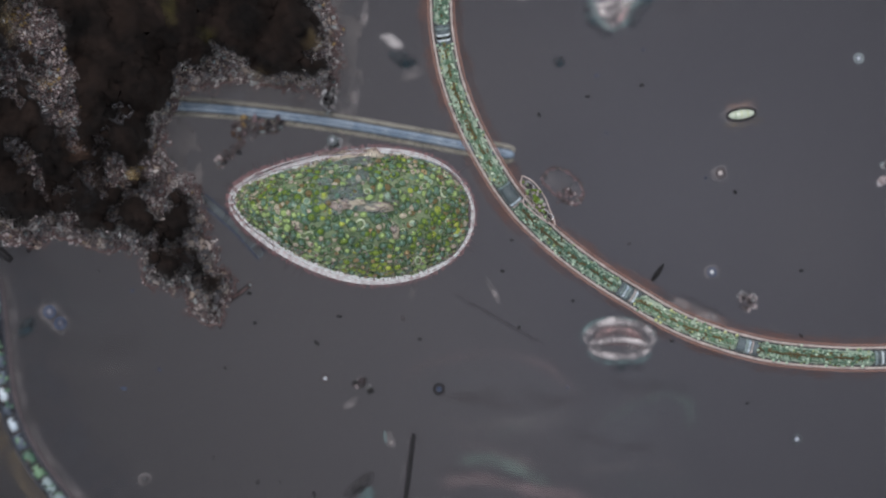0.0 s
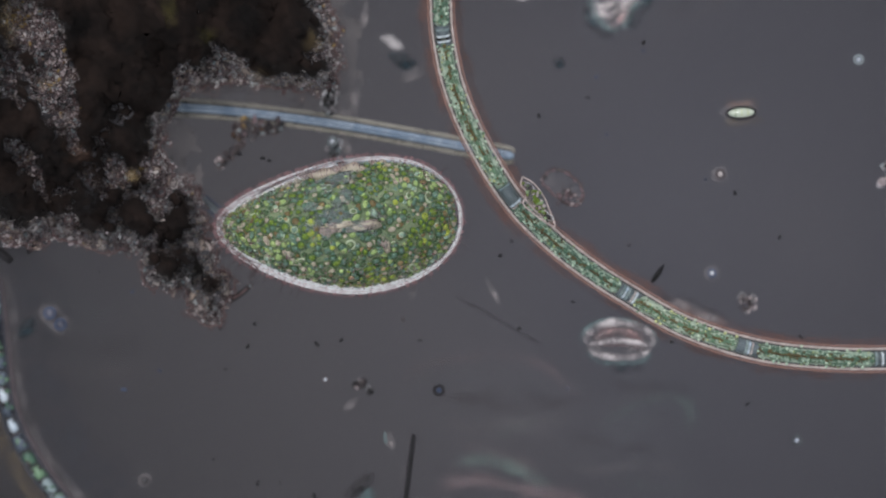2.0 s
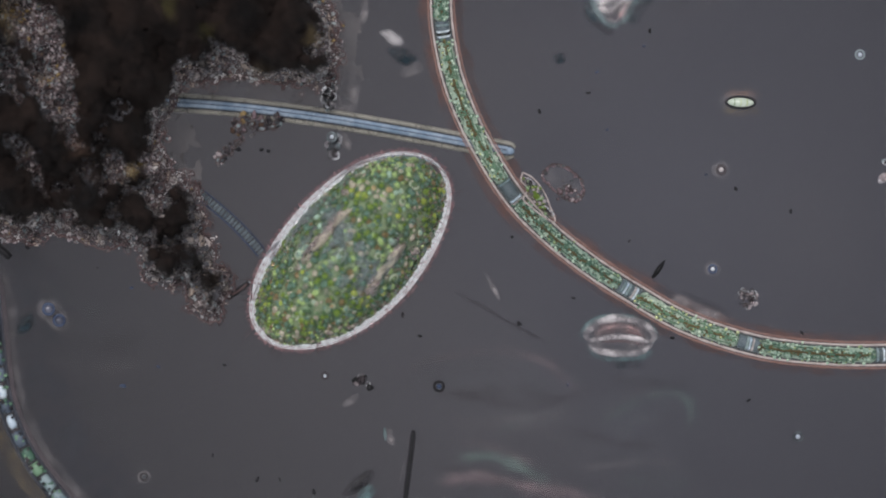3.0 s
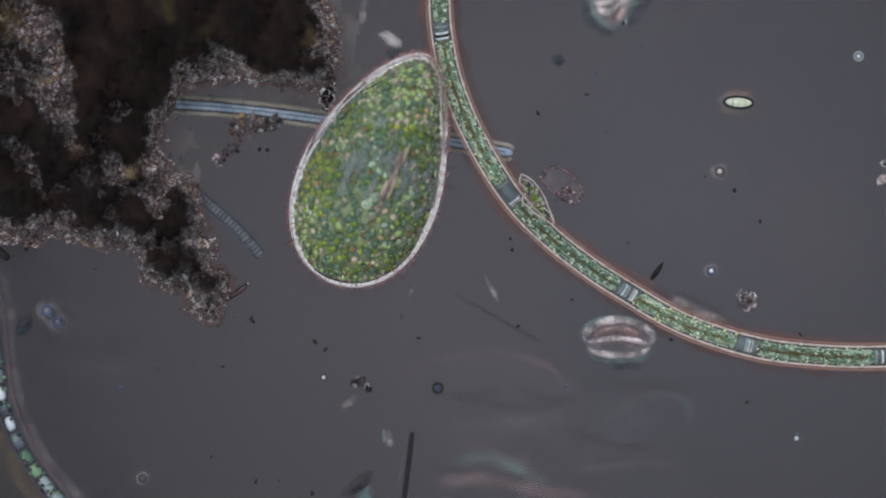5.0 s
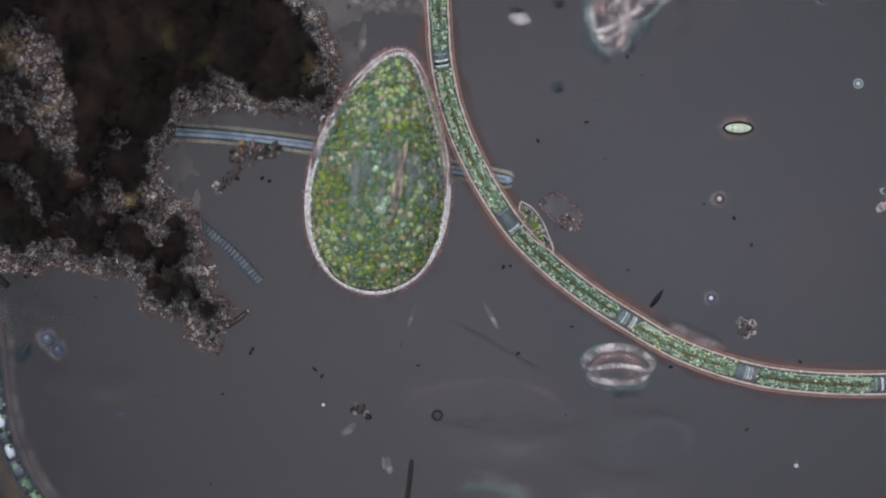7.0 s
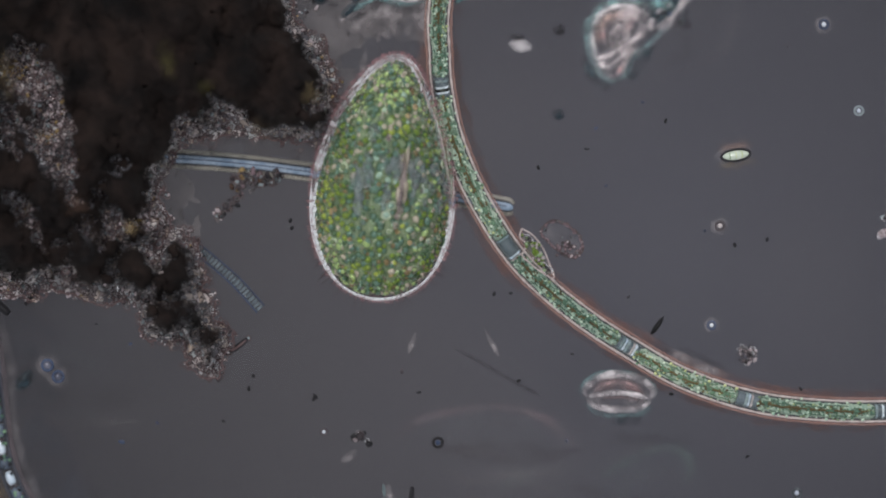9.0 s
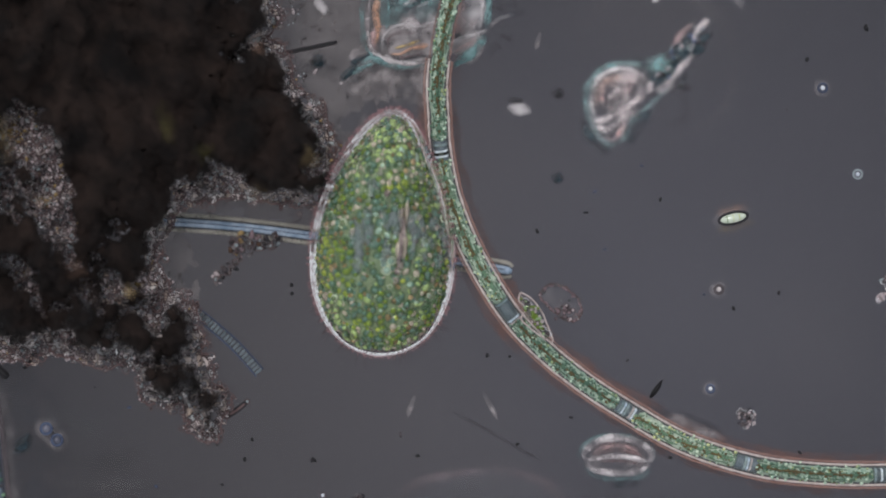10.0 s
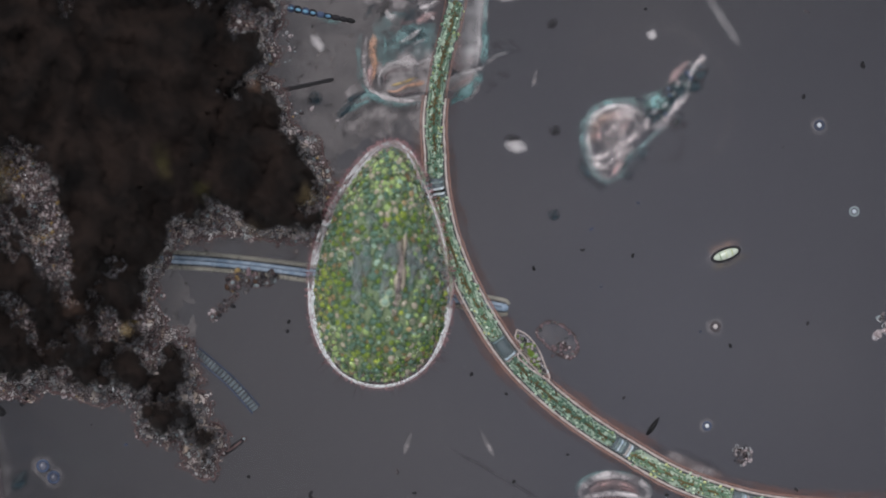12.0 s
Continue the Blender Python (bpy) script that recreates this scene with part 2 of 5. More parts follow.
INK = material("dark_bacterium", (0.003, 0.003, 0.004), (0.013, 0.012, 0.016), 0.01, 0.6, bump=0.1)
BLUE_INK = material("blue_bacterium", (0.012, 0.02, 0.045), (0.05, 0.075, 0.14), 0.008, 0.5, bump=0.1)
BLUE_GLINT = material("blue_glint", (0.05, 0.14, 0.26), (0.16, 0.34, 0.48), 0.008, 0.3, bump=0.0, coat=0.3)
BEAD = material("bead", (0.35, 0.40, 0.48), (0.75, 0.78, 0.82), 0.008, 0.25, bump=0.0, coat=0.8)
SHELL = material("pale_shell", (0.12, 0.105, 0.112), (0.52, 0.45, 0.47), 0.016, 0.4, alpha=0.62, bump=0.5, coat=0.3, fine=0.006)
SHELL_TEAL = material("teal_membrane", (0.07, 0.12, 0.125), (0.24, 0.33, 0.335), 0.03, 0.4, alpha=0.36, bump=0.3)
# colours the painted light halo round the clump, and some clear grains
HALO_GRAIN = material("halo_and_grain", (0.13, 0.118, 0.115), (0.25, 0.225, 0.22), 0.05, 0.5, alpha=0.32, bump=0.2)
MEMBRANE = material("clear_membrane", (0.085, 0.083, 0.088), (0.15, 0.14, 0.145), 0.05, 0.5, alpha=0.4, bump=0.2)
SMEAR = material("smear", (0.060, 0.056, 0.064), (0.125, 0.103, 0.113), 0.06, 0.8, alpha=0.44, bump=0.0, spread=0.1)
BEAD_DIM = material("dim_bead", (0.045, 0.05, 0.075), (0.12, 0.125, 0.165), 0.008, 0.3, bump=0.0, coat=0.5)
CORE = film("matted_core", (0.0030, 0.0023, 0.0023), (0.0165, 0.0105, 0.0086), 2.3, 0.07, 0.010, 0.95, even=0.4)
FILM_OLIVE = film("olive_film", (0.035, 0.032, 0.004), (0.10, 0.09, 0.012), 0.7)
FILM_WHITE = film("white_film", (0.32, 0.28, 0.29), (0.74, 0.69, 0.70), 0.7)
FILM_EVEN = film("even_white_film", (0.44, 0.42, 0.43), (0.66, 0.63, 0.64), 0.72, 0.05, 0.02, even=0.85)
FILM_PINK = film("pink_film", (0.28, 0.17, 0.17), (0.50, 0.34, 0.335), 0.6)
FILM_MAUVE = film("mauve_film", (0.07, 0.045, 0.05), (0.17, 0.115, 0.12), 0.8)
FILM_TEAL = film("teal_film", (0.055, 0.125, 0.13), (0.16, 0.27, 0.275), 0.5)
FILM_INK = film("dark_teal_film", (0.006, 0.014, 0.020), (0.02, 0.035, 0.045), 0.85)
FILM_DARK = film("dark_film", (0.006, 0.006, 0.008), (0.02, 0.019, 0.022), 0.8)
FILM_RUST = film("rust_film", (0.30, 0.15, 0.085), (0.52, 0.31, 0.22), 0.8)
FILM_OCHRE = film("ochre_film", (0.24, 0.16, 0.06), (0.45, 0.34, 0.16), 0.6)
FILM_GREY = film("grey_film", (0.14, 0.13, 0.135), (0.30, 0.275, 0.28), 0.45, 0.05, 0.012)
HALO_BROWN = film("red_brown_halo", (0.11, 0.035, 0.018), (0.17, 0.065, 0.035), 0.34, 0.05, 0.02)
SHADE_BLUE = film("blue_shade_film", (0.012, 0.016, 0.028), (0.03, 0.035, 0.05), 0.16, 0.08, 0.03)
HAZE = film("pale_haze", (0.16, 0.145, 0.15), (0.27, 0.235, 0.24), 0.16, 0.09, 0.03)
HAZE_PINK = film("pink_haze", (0.17, 0.105, 0.115), (0.28, 0.18, 0.19), 0.26, 0.09, 0.03)
HAZE_GREEN = film("green_haze", (0.07, 0.15, 0.13), (0.13, 0.24, 0.20), 0.3, 0.09, 0.03)
HAZE_BLUE = film("blue_haze", (0.06, 0.07, 0.085), (0.10, 0.115, 0.135), 0.2, 0.09, 0.03)
HAZE_DARK = film("dark_haze", (0.012, 0.012, 0.014), (0.025, 0.022, 0.024), 0.22, 0.09, 0.03)


# ---- building ----
def at(x, y, z=0.0):
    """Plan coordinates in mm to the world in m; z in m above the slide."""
    return Vector(((x - 784) / 1000, (441 - y) / 1000, FLOOR + z))


def part(name, bm, mat, parent=None, label="", smooth=True, kind=""):
    me = bpy.data.meshes.new(name)
    bm.to_mesh(me)
    bm.free()
    return link(name, me, mat, parent, label, smooth, kind)


def link(name, me, mat, parent=None, label="", smooth=True, kind=""):
    if smooth:
        me.polygons.foreach_set("use_smooth", [True] * len(me.polygons))
    if mat and not me.materials:
        me.materials.append(mat)
    ob = new(name, me)
    if parent:
        ob.parent = parent
    return tagged(ob, label=label, kind=kind)


def thing(name, x, y, label, category, group="", kind="", z=0.0, turn=0.0):
    ob = new(name)
    ob.empty_display_size = 0.02
    ob.matrix_world = Matrix.Translation(at(x, y, z)) @ pose(0, 0, 0, 0, 0, turn)
    return tagged(ob, label, category, group, kind)


def spline(points, step):
    """Points along a smooth curve through plan points, about step apart (all in mm)."""
    p = [Vector((*q, 0)) if len(q) == 2 else Vector(q) for q in points]
    p = [2 * p[0] - p[1], *p, 2 * p[-1] - p[-2]]
    out = []
    for a, b, c, d in zip(p, p[1:], p[2:], p[3:]):
        n = max(2, round((c - b).length / step))
        for i in range(n):
            u = i / n
            out.append(0.5 * (2 * b + (c - a) * u + (2 * a - 5 * b + 4 * c - d) * u * u + (3 * b - a - 3 * c + d) * u ** 3))
    return out + [p[-2]]


def sweep(bm, points, radius, sides=8, high=1.0):
    """A closed tube along 3D points; radius a number or a function of (index, angle)."""
    rings, n = [], len(points)
    for i, p in enumerate(points):
        d = (points[min(i + 1, n - 1)] - points[max(i - 1, 0)]).normalized()
        side = Vector((-d.y, d.x, 0))
        side = side.normalized() if side.length > 1e-6 else Vector((1, 0, 0))
        up = d.cross(side)
        ring = []
        for k in range(sides):
            a = 2 * math.pi * k / sides
            r = radius(i, a) if callable(radius) else radius
            ring.append(bm.verts.new(p + side * (r * math.cos(a)) + up * (r * high * math.sin(a))))
        rings.append(ring)
    for a, b in zip(rings, rings[1:]):
        for k in range(sides):
            bm.faces.new((a[k], a[(k + 1) % sides], b[(k + 1) % sides], b[k]))
    bm.faces.new(rings[0][::-1])
    bm.faces.new(rings[-1])
    return bm


def taper(n, r, tip=0.25, length=3):
    """Radius with rounded ends."""
    def f(i, a):
        e = min(i, n - 1 - i) / length
        return r * (tip + (1 - tip) * math.sqrt(max(0.0, 1 - (1 - min(1, e)) ** 2)))
    return f


ICO = {}


def ico(level):
    if level not in ICO:
        b = bmesh.new()
        bmesh.ops.create_icosphere(b, subdivisions=level, radius=1)
        b.verts.ensure_lookup_table()
        ICO[level] = ([v.co.copy() for v in b.verts], [tuple(v.index for v in f.verts) for f in b.faces])
        b.free()
    return ICO[level]


class Heap:
    """Gathers many small pieces into one mesh quickly."""
    def __init__(self):
        self.v, self.f, self.m = [], [], []

    def add(self, verts, faces, slot=0):
        o = len(self.v)
        self.v += verts
        self.f += [tuple(o + i for i in q) for q in faces]
        self.m += [slot] * len(faces)

    def lump(self, c, r, level=1, rough=0.25, slot=0, turn=None):
        vs, fs = ico(level)
        seed = Vector((random.uniform(0, 99), random.uniform(0, 99), random.uniform(0, 99)))
        r = Vector((r, r, r)) if not hasattr(r, "__len__") else Vector(r)
        e = Euler([random.uniform(0, 6.28) for _ in range(3)]).to_matrix() if turn is None else Euler((0, 0, turn)).to_matrix()
        out = []
        for q in vs:
            k = 1 + rough * noise.noise(q * 1.6 + seed) * 1.6
            out.append(c + e @ Vector((q.x * r.x * k, q.y * r.y * k, q.z * r.z * k)))
        self.add(out, fs, slot)

    def v_add(self, other, e, c, slot):
        """Another heap, turned by e and moved to c: its first slot becomes slot, its second the fifth."""
        o = len(self.v)
        self.v += [c + e @ v for v in other.v]
        self.f += [tuple(o + k for k in q) for q in other.f]
        self.m += [4 if k else slot for k in other.m]

    def rod(self, a, b, r, sides=4):
        d = (b - a).normalized()
        s = d.orthogonal().normalized()
        u = d.cross(s)
        vs = []
        for p, k in ((a, 1.0), (b, 0.6)):
            for i in range(sides):
                t = 2 * math.pi * i / sides
                vs.append(p + (s * math.cos(t) + u * math.sin(t)) * r * k)
        fs = [(i, (i + 1) % sides, sides + (i + 1) % sides, sides + i) for i in range(sides)]
        fs.append(tuple(range(sides, 2 * sides)))
        self.add(vs, fs)

    def mesh(self, name, mats):
        me = bpy.data.meshes.new(name)
        me.from_pydata([tuple(v) for v in self.v], [], self.f)
        for m in mats:
            me.materials.append(m)
        me.polygons.foreach_set("material_index", self.m)
        return me


def faded(name, verts, faces, fade, mat, parent, label, kind=""):
    me = bpy.data.meshes.new(name)
    me.from_pydata([tuple(v) for v in verts], [], faces)
    me.attributes.new("fade", "FLOAT", "POINT").data.foreach_set("value", fade)
    return link(name, me, mat, parent, label, True, kind)


def wisp(name, points, width, mat, parent, o, z, label="", lift=0.25, wavy=0.25, strength=1.0, hard=1.0):
    """A soft domed ribbon of film along plan points, thinning out to its edges and ends."""
    line, verts, faces, fade, m = spline(points, 5), [], [], [], 8
    n = len(line)
    seed = points[0][0] * 0.37 + points[0][1] * 0.11
    for i, p in enumerate(line):
        d = (line[min(i + 1, n - 1)] - line[max(i - 1, 0)]).normalized()
        side, u = Vector((-d.y, d.x, 0)), i / (n - 1)
        end = min(1.0, 6 * u, 6 * (1 - u)) ** 0.7
        w = width / 2 * (0.45 + 0.55 * end) * (1 + wavy * 1.6 * noise.noise(Vector((i * 0.17, seed, 0))))
        shift = wavy * width * 0.5 * noise.noise(Vector((i * 0.11, seed, 9)))
        for k in range(m + 1):
            v = -1 + 2 * k / m
            q = p + side * (v * w + shift)
            verts.append(at(q.x, q.y, z + lift * w / 1000 * (1 - v * v)) - o)
            fade.append(strength * end * (1 - v * v) ** hard * (0.8 + 0.5 * noise.noise(Vector((i * 0.3, v * 2, seed)))))
    for i in range(n - 1):
        for k in range(m):
            a = i * (m + 1) + k
            faces.append((a, a + 1, a + m + 2, a + m + 1))
    return faded(name, verts, faces, fade, mat, parent, label)


def patch(name, x, y, rx, ry, turn, mat, parent, o, z, label="", lift=0.25, ragged=0.3, strength=1.0, hard=1.0):
    """A soft domed spot of film with an uneven outline, thinning out to its edge (plan mm, degrees)."""
    verts, faces, fade, n, m = [at(x, y, z + lift * min(rx, ry) / 1000) - o], [], [strength], 28, 6
    c, s, seed = math.cos(radians(turn)), math.sin(radians(turn)), x * 0.13 + y * 0.29
    for j in range(1, m + 1):
        q = j / m
        for i in range(n):
            a = 2 * math.pi * i / n
            k = q * (1 + ragged * 1.5 * noise.noise(Vector((math.cos(a) * 1.3, math.sin(a) * 1.3, seed))))
            px, py = rx * k * math.cos(a), ry * k * math.sin(a)
            verts.append(at(x + px * c - py * s, y - px * s - py * c, z + lift * min(rx, ry) / 1000 * (1 - q * q)) - o)
            fade.append(strength * (1 - q * q) ** hard)
    faces += [(0, 1 + i, 1 + (i + 1) % n) for i in range(n)]
    for j in range(m - 1):
        for i in range(n):
            a, b = 1 + j * n + i, 1 + j * n + (i + 1) % n
            faces.append((a, a + n, b + n, b))
    return faded(name, verts, faces, fade, mat, parent, label)


def soft_flake(name, x, y, rx, ry, turn, mat, label, category="flake", group="loose flakes", z=0.02, hard=1.1, ragged=0.16):
    """A blurred flake: one soft patch, a thing of its own."""
    o = at(x, y, z)
    ob = patch(name, x, y, rx, ry, turn, mat, None, o, z, label, 0.4, ragged, 1.35, hard)
    ob.location = o
    return tagged(ob, category=category, group=group)


def lump_mesh(name, r, mat, level=2, rough=0.2, turn=0.0):
    h = Heap()
    h.lump(Vector((0, 0, 0)), r, level, rough, 0, turn)
    return h.mesh(name, [mat])


# ---- the slide and the lit field under it ----
def slab(name, half, z0, z1, mat, label, category, kind="structure"):
    bm = bmesh.new()
    bmesh.ops.create_cube(bm, size=1)
    for v in bm.verts:
        v.co = Vector((v.co.x * 2 * half, v.co.y * 2 * half, z0 if v.co.z < 0 else z1))
    return tagged(part(name, bm, mat, None, label, False, kind), category=category)


slab("backdrop", 1.25, -5.05, -5.0, FIELD, "dark grey condenser field below the slide, its glow fading outwards", "backdrop")
slide = slab("ground", 4.0, FLOOR - 0.08, FLOOR, GLASS, "clear glass microscope slide carrying the water film", "slide")
slide.visible_shadow = False


# ---- the green ciliate ----
LONG = 0.2195


def girth(s, f):
    """Point of the ciliate's skin: s from -1 (first end) to 1 (second end), f round its axis. One end is a wedge in one plane, the other in the other."""
    w, tip = math.sqrt(max(0.0, 1 - abs(s) ** (1.8 if s > 0 else 1.97))), max(0.0, s) ** 3
    y = 0.1194 * w * (1 + 0.274 * s) * math.cos(f) - 0.0184 * (1 - s * s) - 0.0119 * tip
    return Vector((LONG * s, y, 0.126 * w * (1 - 0.245 * s) * math.sin(f) + 0.0152 * tip))


def skin_mesh(name, deep, mat, rings=40, sides=36):
    """The body's surface, deep metres under the skin."""
    vs, fs = [], []
    for i in range(rings + 1):
        s = -math.cos(math.pi * i / rings)
        for k in range(sides):
            f = 2 * math.pi * k / sides
            vs.append(inset(max(-0.995, min(0.995, s)), f, deep)[0] if deep else girth(s, f))
    for i in range(rings):
        for k in range(sides):
            a, b = i * sides + k, i * sides + (k + 1) % sides
            fs.append((a, b, b + sides, a + sides))
    h = Heap()
    h.add(vs, fs)
    return h.mesh(name, [mat])


def inset(s, f, depth):
    """A point that lies depth metres under the skin, and the outward way there."""
    p = girth(s, f)
    ds = girth(min(s + 0.01, 0.999), f) - girth(max(s - 0.01, -0.999), f)
    df = girth(s, f + 0.02) - girth(s, f - 0.02)
    n = ds.cross(df)
    c = Vector((p.x * 0.86, -0.008, 0.0))
    n = n.normalized() if n.length > 1e-9 else (p - c).normalized()
    if n.dot(p - c) < 0:
        n.negate()
    return p - n * depth, n


def spread(count, rng):
    """Evenly spread places (s, f) over the skin."""
    for i in range(count):
        s = -1 + 2 * (i + 0.5) / count
        yield s * 0.996, (i * 2.399963) % (2 * math.pi)


def ringed(r):
    """A round alga: pale body (first slot) in a darker rim (second slot), facing up."""
    vs, fs = ico(2)
    h = Heap()
    h.add([Vector((v.x * 0.74 * r.x, v.y * 0.74 * r.y, v.z * 0.72 * r.z)) for v in vs], fs, 0)
    n, m = 12, 5
    ring = []
    for i in range(n):
        a = 2 * math.pi * i / n
        for k in range(m):
            b = 2 * math.pi * k / m
            q = 0.84 + 0.20 * math.cos(b)
            ring.append(Vector((q * r.x * math.cos(a), q * r.y * math.sin(a), 0.34 * r.z * math.sin(b))))
    h.add(ring, [(i * m + k, ((i + 1) % n) * m + k, ((i + 1) % n) * m + (k + 1) % m, i * m + (k + 1) % m) for i in range(n) for k in range(m)], 1)
    return h


def ciliate():
    rng = random.Random(11)
    cell = new("ciliate")
    cell.empty_display_size = 0.05
    tagged(cell, "green egg-shaped ciliate packed with round algae, pale rim", "ciliate")
    link("endoplasm", skin_mesh("endoplasm", 0.0105, PLASM, 60, 48), None, cell, "murky grey-green inner body")
    skin = link("skin", skin_mesh("skin", 0, SKIN, 320, 320), None, cell, "clear skin with a bright rim")
    skin.visible_shadow = False
    # cilia; the short ones carry the reddish halo of light in their colour
    h, g = Heap(), Heap()
    for s, f in spread(4000, rng):
        s, f = max(-0.995, min(0.995, s + rng.uniform(-0.03, 0.03))), f + rng.uniform(-0.15, 0.15)
        p, n = inset(s, f, -0.0005)
        lean = Vector((rng.uniform(-1, 1), rng.uniform(-1, 1), rng.uniform(-1, 1))) * 0.3
        d = (n + lean).normalized()
        h.rod(p, p + d * rng.uniform(0.003, 0.0072), 0.0010, 3)
        if rng.random() < (0.11 if s < -0.6 else 0.02):
            g.rod(p, p + d * rng.uniform(0.012, 0.026), 0.0008, 3)
    link("cilia", h.mesh("cilia", [CILIA]), None, cell, "short hairs all round the skin, coloured as its reddish light fringe", False, "stuff")
    link("long_cilia", g.mesh("long_cilia", [CILIA_LONG]), None, cell, "long dark hairs, thickest at one end", False, "stuff")
    # algae
    hot = [(-0.28, 1.2, 0.2), (0.75, 1.7, 0.25), (0.2, 2.5, 0.2), (-0.7, 1.2, 0.15), (0.3, 0.38, 0.22), (-0.75, -0.2, 0.22), (-0.2, -0.85, 0.3), (0.25, -0.9, 0.2)]
    shapes = {}
    forms = [ringed(Vector(q)) for q in ((1, 1, 1), (1, 1.15, 0.9), (1.3, 0.9, 0.9))]
    for key, mat in (("g", ALGA), ("t", ALGA_TEAL), ("y", ALGA_YELLOW), ("e", ALGA_GREY), ("o", ALGA_TAN)):
        shapes[key] = [q.mesh("alga", [mat, ALGA_EDGE]) for q in forms] + [q.mesh("alga", [mat, ALGA_LIGHT if key != "y" else mat]) for q in forms[:1]]
    heap = {"g": Heap(), "t": Heap(), "y": Heap(), "e": Heap(), "o": Heap()}
    single, total = 0, 2600
    order = list(spread(total, rng))
    rng.shuffle(order)
    for s, f in order:
        s = max(-0.97, min(0.97, s + rng.uniform(-0.02, 0.02)))
        f = f + rng.uniform(-0.08, 0.08)
        r = rng.choice((0.0044, 0.0056, 0.0066, 0.0074, 0.0082, 0.0092))
        p, n = inset(s, f, 0.0030 + r * 0.7 + rng.uniform(0.0, 0.006))
        # the top of the cell by either roll keeps a clearer, bluish middle
        mid = math.exp(-((s + 0.05) / 0.36) ** 2) * max(math.exp(-((f % 6.2832 - 1.75) / 0.45) ** 2), math.exp(-(math.sin((f + 0.05) / 2) * 2 / 0.45) ** 2))
        near = max([math.exp(-(((s - a) / c) ** 2 + (math.sin((f - b) / 2) * 2 / (c * 2.4)) ** 2)) for a, b, c in hot])
        k = rng.random()
        key = "y" if k < 0.03 + 0.60 * near else ("o" if k < 0.08 + 0.70 * near else "t" if k > 0.66 - 0.4 * mid else ("e" if k > 0.48 - 0.25 * mid else "g"))
        if single < 300 and math.sin(f) > -0.2 and rng.random() < 0.5:
            single += 1
            ob = link("alga", rng.choice(shapes[key]), None, cell)
            ob.matrix_local = Matrix.LocRotScale(p, n.to_track_quat("Z", "Y") @ Euler((0, 0, rng.uniform(0, 6))).to_quaternion(), (r, r, r))
        else:
            q = rng.choice(forms)
            e = (n.to_track_quat("Z", "Y") @ Euler((rng.uniform(-0.3, 0.3), rng.uniform(-0.3, 0.3), rng.uniform(0, 6))).to_quaternion()).to_matrix() * r
            o = len(heap[key].v)
            heap[key].v += [p + e @ v for v in q.v]
            heap[key].f += [tuple(o + k for k in face) for face in q.f]
            heap[key].m += [2 + k for k in q.m] if rng.random() < 0.12 and key != "y" else q.m
    for key, mat in (("g", ALGA), ("t", ALGA_TEAL), ("y", ALGA_YELLOW), ("e", ALGA_GREY), ("o", ALGA_TAN)):
        link("algae", heap[key].mesh("algae", [mat, ALGA_EDGE, ALGA_EDGE, ALGA_LIGHT]), None, cell, {"g": "green round algae", "t": "bluish-green round algae", "y": "yellow-green round algae", "e": "pale emptied algae", "o": "tan algae"}[key], True, "stuff")
    # the large nucleus bends round the middle
    h = Heap()
    for _ in range(46):
        s, f = rng.gauss(-0.02, 0.15), rng.uniform(-0.4, 1.55)
        p, n = inset(s, f, 0.007)
        e = Matrix((Vector((1, 0, 0)) - n * n.x, n.cross(Vector((1, 0, 0))), n)).transposed().normalized()
        o = len(h.v)
        h.lump(Vector((0, 0, 0)), (rng.uniform(0.012, 0.026), rng.uniform(0.006, 0.011), 0.003), 2, 0.5, 0, rng.uniform(-0.4, 0.4))
        h.v[o:] = [p + e @ v for v in h.v[o:]]
    link("macronucleus", h.mesh("macronucleus", [NUCLEUS]), None, cell, "pale blue-grey large nucleus", True, "stuff")
    # gullet, small nucleus and vacuoles
    for name, s, f, r, mat, label in (
            ("gullet", 0.08, 1.42, (0.052, 0.014, 0.009), GULLET, "pale pinkish gullet slit"),
            ("nucleus", 0.0, 0.30, (0.056, 0.010, 0.018), GULLET, "pale elongated nucleus"),
            ("vacuole", 0.34, 1.82, (0.016, 0.016, 0.010), GULLET, "round tan vacuole"),
            ("vacuole", -0.45, 1.9, (0.012, 0.012, 0.008), GULLET, "round tan vacuole"),
            ("vacuole", 0.36, 0.08, (0.015, 0.010, 0.014), GULLET, "round tan vacuole"),
            ("vacuole", -0.36, 0.25, (0.013, 0.009, 0.013), GULLET, "round tan vacuole")):
        h = Heap()
        p, n = inset(s, f, 0.009)
        e = n.to_track_quat("Z", "X").to_matrix()
        e = Matrix((Vector((1, 0, 0)) - n * n.x, n.cross(Vector((1, 0, 0))), n)).transposed().normalized()
        for _ in range(14 if r[0] > 0.02 else 4):
            c = Vector((rng.uniform(-0.75, 0.75) * r[0], rng.uniform(-0.5, 0.5) * min(r[1], r[2]) * 1.2, rng.uniform(-0.002, 0.002)))
            h.lump(p + e @ c, (max(0.006, r[0] * 0.34), max(r[1], r[2]) * 0.5, 0.004), 2, 0.6, 0 if rng.random() < 0.6 else 1, 0)
        link(name, h.mesh(name, [mat, ALGA_GREY]), None, cell, label)
    return cell


# ---- filaments ----
BANDS = {"w": SEPTUM, "t": SAP_PALE, "d": SAP, "k": INK, "c": CREAM}


